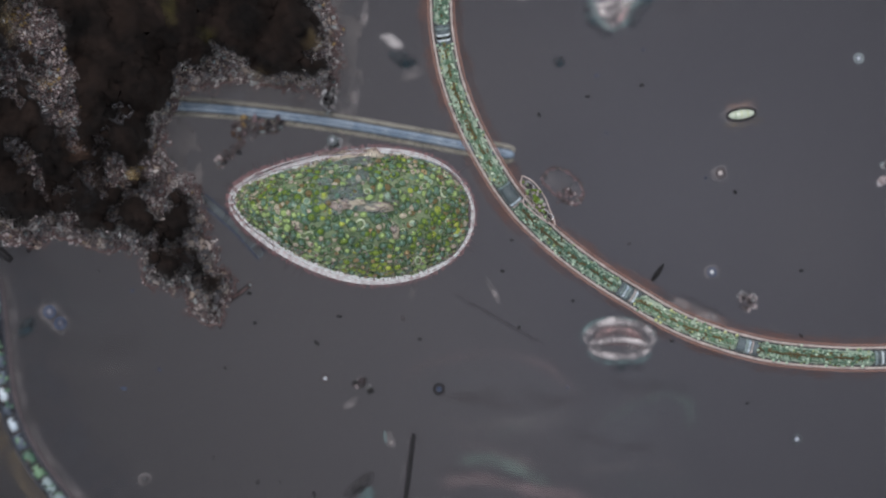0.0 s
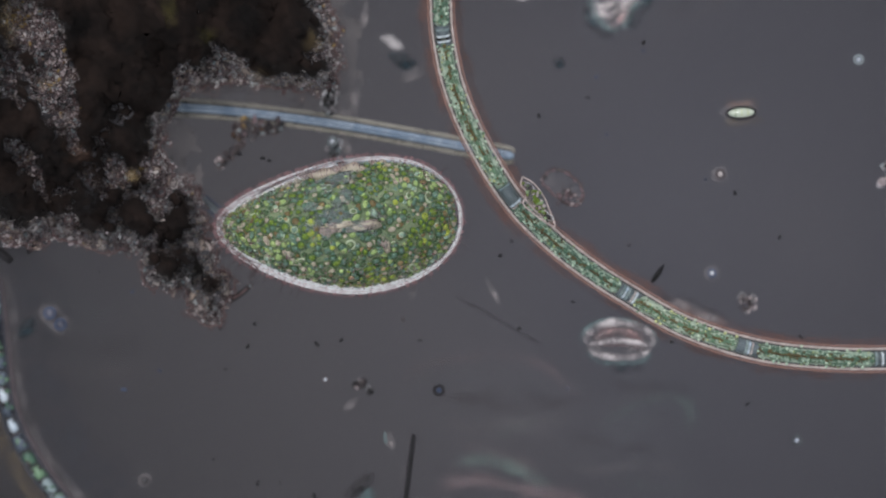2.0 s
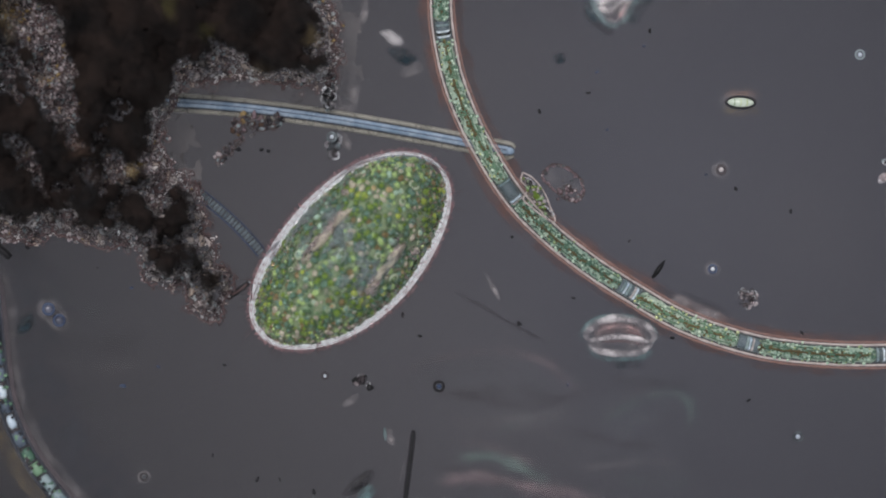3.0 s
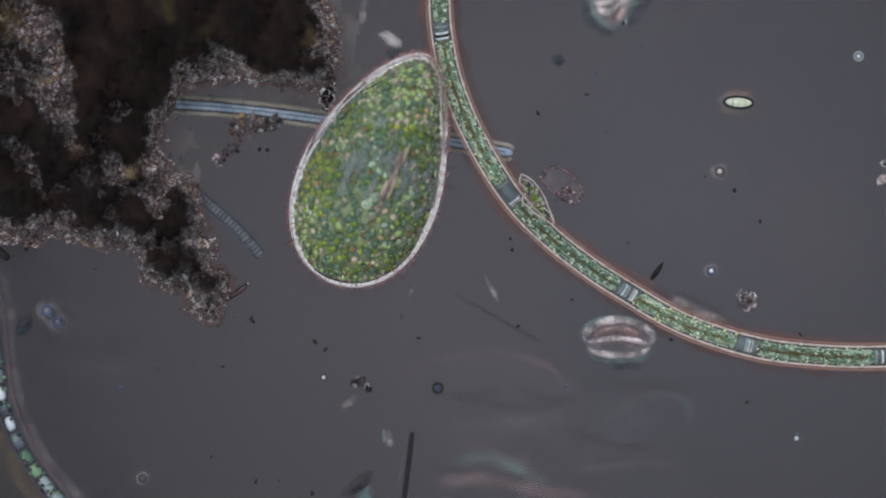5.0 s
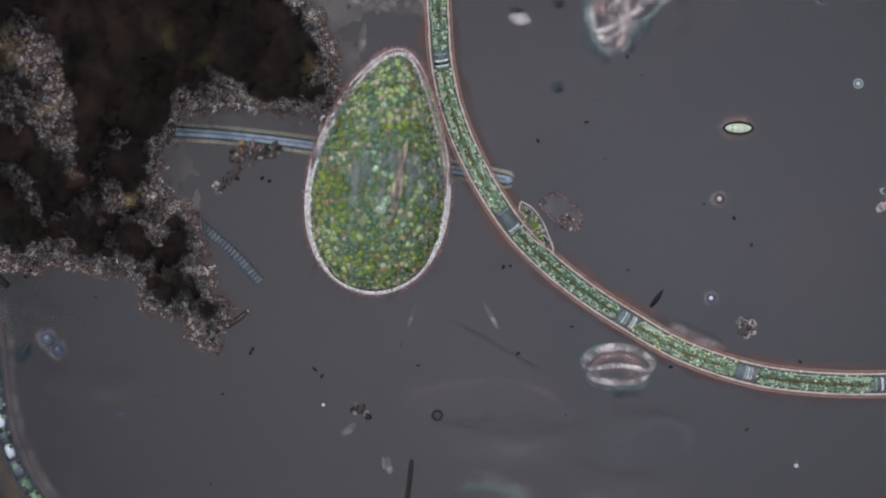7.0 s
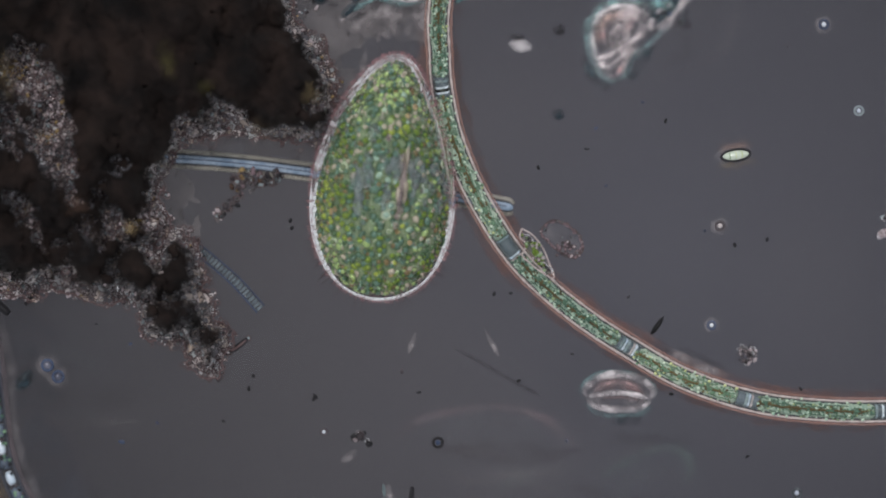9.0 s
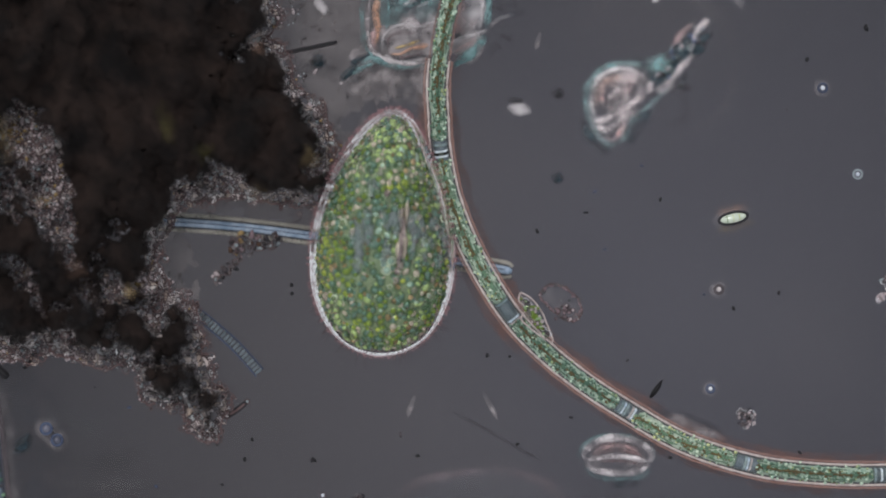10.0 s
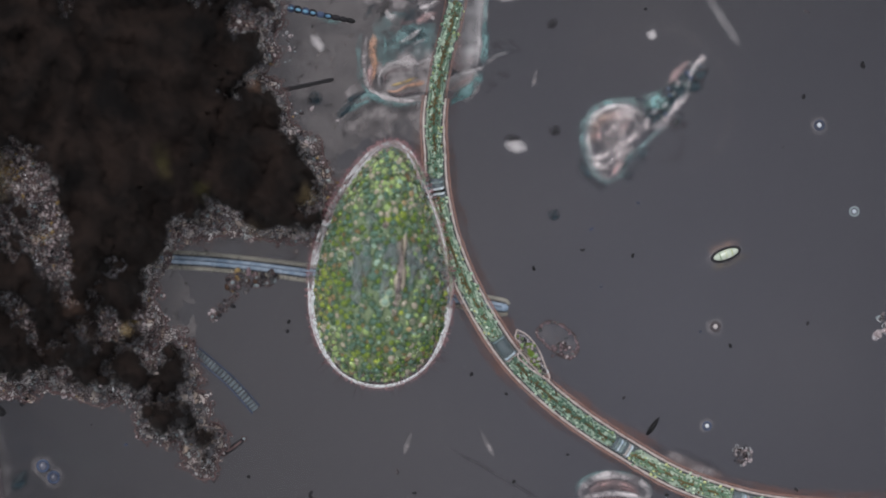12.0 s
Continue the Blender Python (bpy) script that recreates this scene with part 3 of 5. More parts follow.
def chain(name, points, width, joints, label):
    """A filament of cylindrical cells: walls, thin sheath, chloroplasts, and clear ends with a cross wall at each joint (plan y or index picks)."""
    rng = random.Random(len(points))
    line = spline(points, 5)
    zc = width * 0.5 / 1000 + 0.125
    base = Vector((line[len(line) // 2].x, line[len(line) // 2].y, 0))
    top = thing(name, base.x, base.y, label, "algal filament")
    o = at(base.x, base.y)
    pts = [at(p.x, p.y, zc) - o for p in line]
    n = len(pts)
    sides = []
    for i in range(n):
        d = (pts[min(i + 1, n - 1)] - pts[max(i - 1, 0)]).normalized()
        sides.append(Vector((-d.y, d.x, 0)))
    half = width / 2000
    for k in (-1, 1):
        upper = next(i for i in range(n) if line[i].y > -105)
        part("upper_wall", sweep(bmesh.new(), [pts[i] + sides[i] * (k * (half - 0.0038)) for i in range(upper + 1)], lambda i, t: 0.0018 * (1 + 0.7 * noise.noise(Vector((i * 0.4, k, 12)))), 8, 1.8), SHEATH, top, "dim brownish side wall")
        wall = part("cell_wall", sweep(bmesh.new(), [p + s * (k * (half - 0.0038)) for p, s in list(zip(pts, sides))[upper:]], lambda i, t: 0.0022 * (1 + 0.6 * noise.noise(Vector((i * 0.4, k, 2)))), 8, 1.8), WALL, top, "pale pinkish-white side wall")
        part("sheath", sweep(bmesh.new(), [p + s * (k * (half + 0.0012)) for p, s in list(zip(pts, sides))[upper:]], lambda i, t: 0.0026 * (1 + 0.6 * noise.noise(Vector((i * 0.25, k, 6)))), 6, 1.5), SHEATH, wall, "thin pinkish outer sheath")
        # the soft red-brown glow outside each wall, painted as a ribbon of film
        edge = [(line[i].x + k * (width / 2 + 6) * sides[i].x, line[i].y - k * (width / 2 + 6) * sides[i].y) for i in range(0, n, 6)]
        wisp("margin", edge, 26, HALO_BROWN, wall, o, 0.012, "faint red-brown light halo painted as film", 0.1, 0.3)
    part("film", sweep(bmesh.new(), pts, half - 0.006, 14, 1.0), SAP_FILM, top, "clear greenish cell sap")
    cut = sorted((min(range(n), key=lambda i: (line[i].x - j[0]) ** 2 + (line[i].y - j[1]) ** 2), j[2]) for j in joints)
    spans = [(0, 0)] + [(c - len(w) // 2, c - len(w) // 2 + len(w)) for c, w in cut] + [(n - 1, n - 1)]
    for (_, a), (b, _) in zip(spans, spans[1:]):
        if b - a < 4:
            continue
        h = Heap()
        core = half - 0.0070
        for i in range(a, b):
            brown = noise.noise(Vector((i * 0.16, 7, 0))) > 0.25
            for _ in range(4):
                u, v = rng.uniform(-1, 1), rng.uniform(0.7, 1.05)
                p = pts[i] + sides[i] * (u * core) + Vector((0, 0, core * v * math.sqrt(max(0, 1 - u * u)))) + Vector((rng.uniform(-.003, .003), rng.uniform(-.003, .003), 0))
                h.lump(p, rng.uniform(0.0016, 0.0036), 1, 0.4, rng.choice((0, 0, 0, 1, 2)))
            sway = 0.16 * noise.noise(Vector((i * 0.21, 3, a)))
            for _ in range(6):
                u = sway + rng.gauss(0, 0.15) if rng.random() < 0.7 else rng.gauss(0, 0.5)
                if abs(u) < 0.9:
                    p = pts[i] + sides[i] * (u * core) + Vector((0, 0, core * 1.0 * math.sqrt(1 - u * u))) + Vector((rng.uniform(-.003, .003), rng.uniform(-.003, .003), 0))
                    h.lump(p, rng.uniform(0.0013, 0.0030), 1, 0.6, 3 if rng.random() < (0.55 if brown or line[i].y < -60 else 0.25) else 2)
        for u0, slot in ((0.05, 2), (-0.62, 2), (0.62, 2), (0.3, 2)):
            for i in range(a, b - 1):
                if noise.noise(Vector((i * 0.19, u0 * 9, 4))) > -0.05:
                    ends = []
                    for j in (i, i + 1):
                        u = u0 + 0.16 * noise.noise(Vector((j * 0.3, u0 * 5, 1)))
                        ends.append(pts[j] + sides[j] * (u * core) + Vector((0, 0, core * 1.02 * math.sqrt(1 - u * u))))
                    k = len(h.m)
                    h.rod(ends[0], ends[1], rng.uniform(0.0010, 0.0019), 5)
                    h.m[k:] = [slot] * (len(h.m) - k)
        # the dark middle strand, broken here and there
        for i in range(a + 2, b - 3):
            if noise.noise(Vector((i * 0.11, 5, a))) > -0.2:
                ends = []
                for j in (i, i + 1):
                    u = 0.16 * noise.noise(Vector((j * 0.21, 3, a))) + 0.12 * noise.noise(Vector((j * 0.7, 9, a)))
                    ends.append(pts[j] + sides[j] * (u * core) + Vector((0, 0, core * 1.12)))
                k = len(h.m)
                h.rod(ends[0], ends[1] + (ends[1] - ends[0]) * 0.2, 0.0024 * (1 + 0.8 * noise.noise(Vector((i * 0.6, 1, a)))), 6)
                h.m[k:] = [3 if noise.noise(Vector((i * 0.3, 2, a))) > -0.1 else 2] * (len(h.m) - k)
        seg = pts[a:b + 1]
        m = len(seg)
        r = taper(m, core, 0.6, 3)
        tube = bmesh.new()
        sweep(tube, seg, lambda i, t: r(i, t) * (0.9 + 0.3 * noise.noise(Vector((i * 0.45 + a, t * 1.3, 3)))), 14)
        tube.verts.index_update()
        h.add([v.co.copy() for v in tube.verts], [tuple(v.index for v in f.verts) for f in tube.faces], 0)
        tube.free()
        link("chloroplast", h.mesh("chloroplast", [CHLORO, CHLORO_PALE, CHLORO_DARK, CHLORO_BROWN]), None, top, "grainy green chloroplast")
    for (c, word), (lo, hi) in zip(cut, spans[1:-1]):
        lo, hi = max(0, lo), min(n - 1, hi)
        sap = part("cell_sap", sweep(bmesh.new(), pts[lo:hi + 1], half - 0.009, 12), SAP, top, "dark blue clear cell end")
        for j, key in enumerate(word):
            i = max(1, min(n - 2, lo + j))
            if key == "d":
                continue
            bow = (pts[i + 1] - pts[i - 1]).normalized() * 0.0025
            p = pts[i] + Vector((0, 0, half * 0.62))
            rib = [p - sides[i] * (half - 0.010) - Vector((0, 0, 0.006)), p - sides[i] * (half * 0.4) + bow, p + sides[i] * (half * 0.4) + bow, p + sides[i] * (half - 0.010) - Vector((0, 0, 0.006))]
            part("septum" if key in "wc" else "sap_band", sweep(bmesh.new(), rib, 0.0021 if key in "wc" else 0.0026, 7, 0.6), BANDS[key], sap, {"w": "bright bluish cross wall", "c": "cream cross wall", "t": "pale teal band", "k": "dark band"}[key])
    return top


def beaded_filament():
    line = spline([(-70, 380), (-24, 500), (-10, 600), (0, 690), (14, 742), (36, 792), (60, 832), (95, 878), (150, 940), (230, 1020)], 5)
    top = thing("algal_filament", 20, 752, "thin filament of bright white and green cells with dark joints", "algal filament")
    o = at(20, 752)
    pts = [at(p.x, p.y, 0.016) - o for p in line]
    n = len(pts)
    rng = random.Random(5)
    sides = []
    for i in range(n):
        d = (pts[min(i + 1, n - 1)] - pts[max(i - 1, 0)]).normalized()
        sides.append(Vector((-d.y, d.x, 0)))
    for k in (-1, 1):
        part("cell_wall", sweep(bmesh.new(), [p + s * (k * 0.0125) for p, s in zip(pts, sides)], 0.0028, 8, 1.4), EDGE, top, "dark side wall")
    part("sheath", sweep(bmesh.new(), [p + s * 0.0185 for p, s in zip(pts, sides)], 0.006, 8, 0.6), SMEAR, top, "faint grey outer sheath")
    # painted halo on both flanks and a wide bluish shadow band on one
    for shift, w, mat, strong, label in ((24, 34, FILM_GREY, 0.7, "pale light halo painted along the filament"), (-26, 40, FILM_OCHRE, 0.25, "yellowish light halo painted along the filament"), (75, 130, SHADE_BLUE, 1.6, "bluish shade painted beside the filament")):
        wisp("haze", [(line[i].x + shift * sides[i].x, line[i].y - shift * sides[i].y) for i in range(0, n, 8)], w, mat, top, o, 0.002, label, 0.05, 0.2, strong)
    i = 0
    while i < n - 6:
        k = rng.choice((6, 6, 7))
        seg = pts[i:i + k]
        y = line[i].y
        bright = 668 < y < 700 or 720 < y < 750
        mat = SEPTUM if bright else (rng.choice((SAP, EDGE, SAP)) if y < 785 else rng.choice((SAP_PALE, CHLORO_DARK, CHLORO_DARK, SAP_PALE)))
        unit = part("cell", sweep(bmesh.new(), seg, taper(len(seg), 0.0078 if bright else 0.0105, 0.6 if bright else 0.8, 2), 10), mat, top, "glassy white cell" if bright else "")
        h = Heap()
        for _ in range(9 if not bright else 2):
            q = rng.choice(seg)
            h.lump(q + Vector((rng.uniform(-.010, .010), rng.uniform(-.010, .010), 0.008)), rng.uniform(0.0022, 0.0042), 1, 0.3, rng.choice((0, 0, 1, 2)))
        link("grit", h.mesh("grit", [GRIT_DARK, GRIT_BLUE, CHLORO_DARK]), None, unit, "", True, "stuff")
        i += k
    return top


# ---- the dark clump of detritus ----
CLUMP = [(440, -70, 75), (500, 60, 95), (545, 105, 50), (430, 20, 110), (300, 0, 150), (150, 50, 180), (250, -150, 210), (420, -190, 75), (450, -250, 60),
         (60, -160, 230), (60, 200, 180), (200, 230, 85), (225, 130, 100), (320, 90, 70), (375, 110, 35), (150, 340, 85), (40, 330, 90), (240, 300, 55),
         (240, 380, 55), (310, 400, 48), (315, 345, 32), (368, 505, 33), (330, 460, 48), (300, 470, 42), (190, 400, 36), (372, 545, 20), (250, -380, 230), (-60, 0, 260), (-80, 250, 150)]
THIN = [(155, 300, 20), (75, 330, 18), (175, 250, 18), (20, 165, 22), (215, 205, 14), (60, 300, 20), (265, 355, 14), (130, 380, 16), (300, 300, 20), (270, 480, 12), (45, 12, 30), (75, 165, 24), (60, 45, 50), (92, 130, 46), (112, 195, 36), (40, 270, 24), (330, 130, 24), (400, 112, 30), (190, 330, 22), (290, 265, 22), (335, 330, 24),
        (140, 425, 22), (220, 438, 22), (18, 420, 24), (560, 95, 20), (596, 90, 13), (578, 160, 22), (500, 168, 18), (374, 562, 18), (398, 505, 14),
        (123, -267, 24), (373, -272, 16), (440, -235, 26), (503, -190, 30), (490, -240, 22), (423, -107, 16), (540, -70, 22), (575, 15, 14), (110, 340, 22), (240, 310, 16), (85, 85, 30), (265, 300, 26), (130, 255, 24), (205, 300, 26), (15, 120, 30)]
OCHRE = [(240, 308, 16), (303, 15, 26), (20, 40, 24), (560, 75, 16), (545, 105, 12), (463, -117, 12), (90, 150, 12), (50, 265, 14)]


def depth_in(x, y):
    d = -1e9
    for cx, cy, r in CLUMP:
        d = max(d, r - math.hypot(x - cx, y - cy))
    q = Vector((x / 60, y / 60, 0))
    return d + 16 * noise.noise(q) + 11 * noise.noise(q * 3.1) + 6 * noise.noise(q * 7)


RISE = 0.11


def thin_at(x, y):
    q = Vector((x / 24, y / 24, 4))
    x, y = x + 26 * noise.noise(q) + 10 * noise.noise(q * 3), y + 26 * noise.noise(q + Vector((9, 3, 2))) + 10 * noise.noise(q * 3 + Vector((5, 1, 7)))
    return max(math.exp(-((x - a) ** 2 + (y - b) ** 2) / (c * c * 0.8)) for a, b, c in THIN)


def height_at(x, y, d):
    q = Vector((x / 30, y / 30, 1))
    h = 0.21 * (1 - math.exp(-max(d - 4, 0) / 34)) * (0.8 + 0.3 * noise.noise(q * 0.6)) + 0.005 * noise.noise(q * 4)
    return RISE + max(0.001, h * (1 - 0.6 * thin_at(x, y)))


def clump():
    top = thing("detritus_clump", 250, 100, "large near-black brown clump of detritus with pale gritty edges", "detritus")
    o = at(250, 100)
    step, x0, y0, nx, ny = 7, -260, -460, 128, 154
    grid, vs, fs, fade = {}, [], [], []
    for j in range(ny):
        for i in range(nx):
            x, y = x0 + i * step, y0 + j * step
            d = depth_in(x, y)
            if d > -2:
                grid[i, j] = len(vs)
                sparse = max(0.0, min(1.0, (y - 170) / 130))
                inward = max(0.0, min(1.0, (d - 10 + 4 * sparse + 13 * noise.noise(Vector((x / 17, y / 17, 12)))) / 34))
                full = max(0.0, min(1.0, (0.46 + 0.16 * sparse - thin_at(x, y) + 0.09 * noise.noise(Vector((x / 14, y / 14, 40)))) / 0.44))
                fade.append(inward * (3 - 2 * inward) ** 0.5 * full * (1 - 0.27 * sparse))
                vs.append(at(x + 10 * noise.noise(Vector((x, y, 1)) * 0.37), y + 10 * noise.noise(Vector((x, y, 9)) * 0.37), height_at(x, y, d) + 0.03) - o)
    for (i, j), a in grid.items():
        q = [grid.get(k) for k in ((i, j), (i, j + 1), (i + 1, j + 1), (i + 1, j))]
        if None not in q:
            fs.append(tuple(q))
    faded("mass", vs, fs, fade, CORE, top, "near-black matted core, brownish and thinning at its edges")
    # the ragged see-through fringe
    grid, vs, fs = {}, [], []
    for j in range(ny * 2):
        for i in range(nx * 2):
            x, y = x0 + i * 3.5, y0 + j * 3.5
            d = depth_in(x, y)
            rag = noise.noise(Vector((x / 11, y / 11, 8)))
            if d > -11 + 9 * rag and (d < 36 + 9 * rag or (d < 400 and thin_at(x, y) > 0.20 + 0.2 * rag)) and noise.noise(Vector((x / 9, y / 9, 21))) < 0.42:
                grid[i, j] = len(vs)
                vs.append(at(x + 4.5 * noise.noise(Vector((x, y, 1)) * 0.61), y + 4.5 * noise.noise(Vector((x, y, 9)) * 0.61), height_at(x, y, min(d, 36)) + 0.008 + 0.005 * noise.noise(Vector((x / 7, y / 7, 3)))) - o)
    for (i, j), a in grid.items():
        q = [grid.get(k) for k in ((i, j), (i, j + 1), (i + 1, j + 1), (i + 1, j))]
        if None not in q:
            fs.append(tuple(q))
    h = Heap()
    h.add(vs, fs)
    link("fringe", h.mesh("fringe", [FRINGE]), None, top, "thin brownish see-through fringe", True, "stuff")
    # pale sheet painting the bright optical halo round the edge, wider at the top
    grid, vs, fs = {}, [], []
    for j in range(ny):
        for i in range(nx + 26):
            x, y = x0 + i * step, y0 + j * step
            d = depth_in(x, y)
            far = 46 * max(0.0, min(1.0, (350 - y) / 90)) + 190 * max(0.0, min(1.0, (-y - 5) / 70)) * max(0.0, min(1.0, (800 - x) / 40))
            if 220 < x < 800 and y < 350 and (26 + 0.2 * far) * noise.noise(Vector((x / 40, y / 40, 2))) - far < d < 8:
                grid[i, j] = len(vs)
                vs.append(at(x + 12 * noise.noise(Vector((x, y, 1)) * 0.37), y + 12 * noise.noise(Vector((x, y, 9)) * 0.37), 0.012 + 0.006 * noise.noise(Vector((x / 30, y / 30, 6)))) - o)
    for (i, j), a in grid.items():
        q = [grid.get(k) for k in ((i, j), (i, j + 1), (i + 1, j + 1), (i + 1, j))]
        if None not in q:
            fs.append(tuple(q))
    h = Heap()
    h.add(vs, fs)
    link("slime", h.mesh("slime", [HALO_GRAIN]), None, top, "pale sheet painting the bright halo round the edge", True, "stuff")
    rng = random.Random(3)
    # grit in the thin patches and along the ragged edge
    mats = [GRIT, GRIT_BLUE, GRIT_WARM, GRIT_DARK]
    chips = []
    random.seed(14)
    for q in ((1, 1, 0.8), (1.5, 0.8, 0.7), (0.9, 1.4, 0.8), (1.2, 1.1, 0.6)):
        chips.append(Heap())
        chips[-1].lump(Vector((0, 0, 0)), q, 2, 0.75, 0, 0.0)
    clear = [[q.mesh("grain", [m]) for q in chips] for m in (CLEAR, CLEAR_DENSE)]
    clear_heap = Heap()
    forms = chips + [ringed(Vector((1.2, 1, 0.8)))]
    shapes = [[q.mesh("grain", [m, GRIT_RIM]) for q in forms] for m in mats]
    places = []
    for a, b, c in THIN:
        for _ in range(int(c * c * (0.11 if a < 130 and b < 220 else 0.06))):
            t, r = rng.uniform(0, 6.283), c * math.sqrt(rng.random()) * 1.15
            x, y = a + r * math.cos(t), b + r * math.sin(t)
            if thin_at(x, y) > 0.25 or rng.random() < 0.25:
                places.append((x, y, 0.0))
    k = 0
    while k < 330:
        x, y = rng.uniform(-30, 640), rng.uniform(-320, 600)
        d = depth_in(x, y)
        if -10 < d < 28:
            k += 1
            places.append((x, y, 1.0))
    k = 0
    while k < 70:
        x, y = rng.uniform(-30, 640), rng.uniform(-320, 600)
        if depth_in(x, y) > 10:
            k += 1
            places.append((x, y, 2.0))
    rng.shuffle(places)
    heap, single = Heap(), 0
    for x, y, kind in places:
        d = depth_in(x, y)
        if d < (-15 if kind or y > -60 else -70):
            continue
        z = height_at(x, y, min(d, 36)) + rng.uniform(0.010, 0.018)
        warm = max(math.exp(-((x - a) ** 2 + (y - b) ** 2) / (c * c)) for a, b, c in OCHRE)
        u = rng.random()
        slot = 2 if u < 0.025 + 0.6 * warm else (3 if u < (0.36 if kind else 0.28) else (1 if u > 0.83 else 0))
        if kind == 2.0 and slot < 2:
            slot = 3 if rng.random() < 0.8 else 2
        r = rng.choice((0.0012, 0.0016, 0.0020, 0.0024, 0.0029, 0.0036, 0.0048)) * (0.74 if kind else 0.7)
        big = r > 0.0024
        if slot in (0, 1) and rng.random() < (0.12 if x > 150 else 0.08):
            k = r * rng.uniform(1.2, 1.7)
            if single < 300 and big and 150 < x < 640 and 60 < y < 600 and rng.random() < 0.5:
                single += 1
                ob = link("grain", rng.choice(rng.choice(clear)), None, top, "clear glassy grain")
                ob.matrix_local = Matrix.LocRotScale(at(x, y, z + 0.002) - o, Euler((rng.uniform(-0.4, 0.4), rng.uniform(-0.4, 0.4), rng.uniform(0, 6))), (k, k, k))
                ob.visible_shadow = False
            else:
                clear_heap.lump(at(x, y, z + 0.002) - o, (k * 1.2, k, k), 2, 0.7, 0 if rng.random() < 0.7 else 1)
            continue
        if single < 300 and big and 150 < x < 640 and 60 < y < 600 and rng.random() < 0.5:
            single += 1
            ob = link("grain", rng.choice(shapes[slot]), None, top)
            ob.matrix_local = Matrix.LocRotScale(at(x, y, z) - o, Euler((rng.uniform(-0.4, 0.4), rng.uniform(-0.4, 0.4), rng.uniform(0, 6))), (r, r, r))
        elif big and rng.random() < 0.6:
            q = rng.choice(forms)
            e = Euler((rng.uniform(-0.4, 0.4), rng.uniform(-0.4, 0.4), rng.uniform(0, 6))).to_matrix() * r
            c = at(x, y, z) - o
            heap.v_add(q, e, c, slot)
        else:
            heap.lump(at(x, y, z) - o, (r * 1.3, r, r), 1, 0.7, slot)
    # scalloped edge of small see-through bodies with dark outlines
    taken, rim, body = {}, Heap(), Heap()
    for _ in range(60000):
        x, y = rng.uniform(-30, 640), rng.uniform(-320, 600)
        d = depth_in(x, y)
        inner = thin_at(x, y) > 0.4 and d > 4
        if not (-12 < d < 2 or inner):
            continue
        r = rng.choice((2.8, 3.6, 4.4, 5.4, 6.8)) * (0.9 if inner else 1)
        cell = (int(x // 7), int(y // 7))
        if any((cell[0] + a, cell[1] + b) in taken and math.hypot(x - taken[cell[0] + a, cell[1] + b][0], y - taken[cell[0] + a, cell[1] + b][1]) < r * 2.3 for a in (-1, 0, 1) for b in (-1, 0, 1)):
            continue
        taken[cell] = (x, y)
        c, turn, long = at(x, y, height_at(x, y, min(d, 36)) + 0.016) - o, rng.uniform(0, 3.14), rng.uniform(1.0, 1.5)
        e = Euler((rng.uniform(-0.3, 0.3), rng.uniform(-0.3, 0.3), turn)).to_matrix()
        ring, n = [], 10
        grow = [1 + 0.3 * noise.noise(Vector((i * 0.7, x, y))) for i in range(n)]
        t = rng.uniform(0.55, 0.95)
        for i in range(n):
            a = 2 * math.pi * i / n
            for q, h in ((r * grow[i] - t, 0), (r * grow[i], t), (r * grow[i] + t, 0)):
                ring.append(c + e @ Vector((q * long * math.cos(a), q * math.sin(a), h)) / 1000)
        rim.add(ring, [(3 * i + k, 3 * ((i + 1) % n) + k, 3 * ((i + 1) % n) + k + 1, 3 * i + k + 1) for i in range(n) for k in (0, 1)])
        if rng.random() < 0.35:
            body.lump(c - Vector((0, 0, 0.002)), (r * long * 0.00085, r * 0.00085, r * 0.0005), 1, 0.3, rng.choice((0, 0, 1)), turn)
    link("outline", rim.mesh("outline", [GRIT_RIM]), None, top, "dark reddish outlines of small bodies", True, "stuff")
    link("clear_grain_rest", body.mesh("clear_grain_rest", [MEMBRANE, HALO_GRAIN]), None, top, "small clear rounded bodies", True, "stuff")
    # the ragged dark contour of the skin
    h, level = Heap(), -7.0
    value = {}
    for j in range(232):
        for i in range(170):
            x, y = -40 + i * 4, -330 + j * 4
            value[i, j] = depth_in(x, y) + 3 * noise.noise(Vector((x / 5, y / 5, 30))) - level
    for (i, j), a in value.items():
        ends = []
        for p, q in (((i, j), (i + 1, j)), ((i + 1, j), (i + 1, j + 1)), ((i + 1, j + 1), (i, j + 1)), ((i, j + 1), (i, j))):
            if p in value and q in value and (value[p] > 0) != (value[q] > 0):
                u = value[p] / (value[p] - value[q])
                ends.append((-40 + 4 * (p[0] + (q[0] - p[0]) * u), -330 + 4 * (p[1] + (q[1] - p[1]) * u)))
        if len(ends) == 2 and noise.noise(Vector((i * 0.09, j * 0.09, 3))) > -0.25:
            e = [at(x, y, RISE + 0.03) - o for x, y in ends]
            h.rod(e[0], e[1] + (e[1] - e[0]) * 0.3, 0.0014 + 0.0008 * noise.noise(Vector((i * 0.2, j * 0.2, 8))), 5)
    link("contour", h.mesh("contour", [GRIT_RIM]), None, top, "dark wavy outline of the skin", True, "stuff")
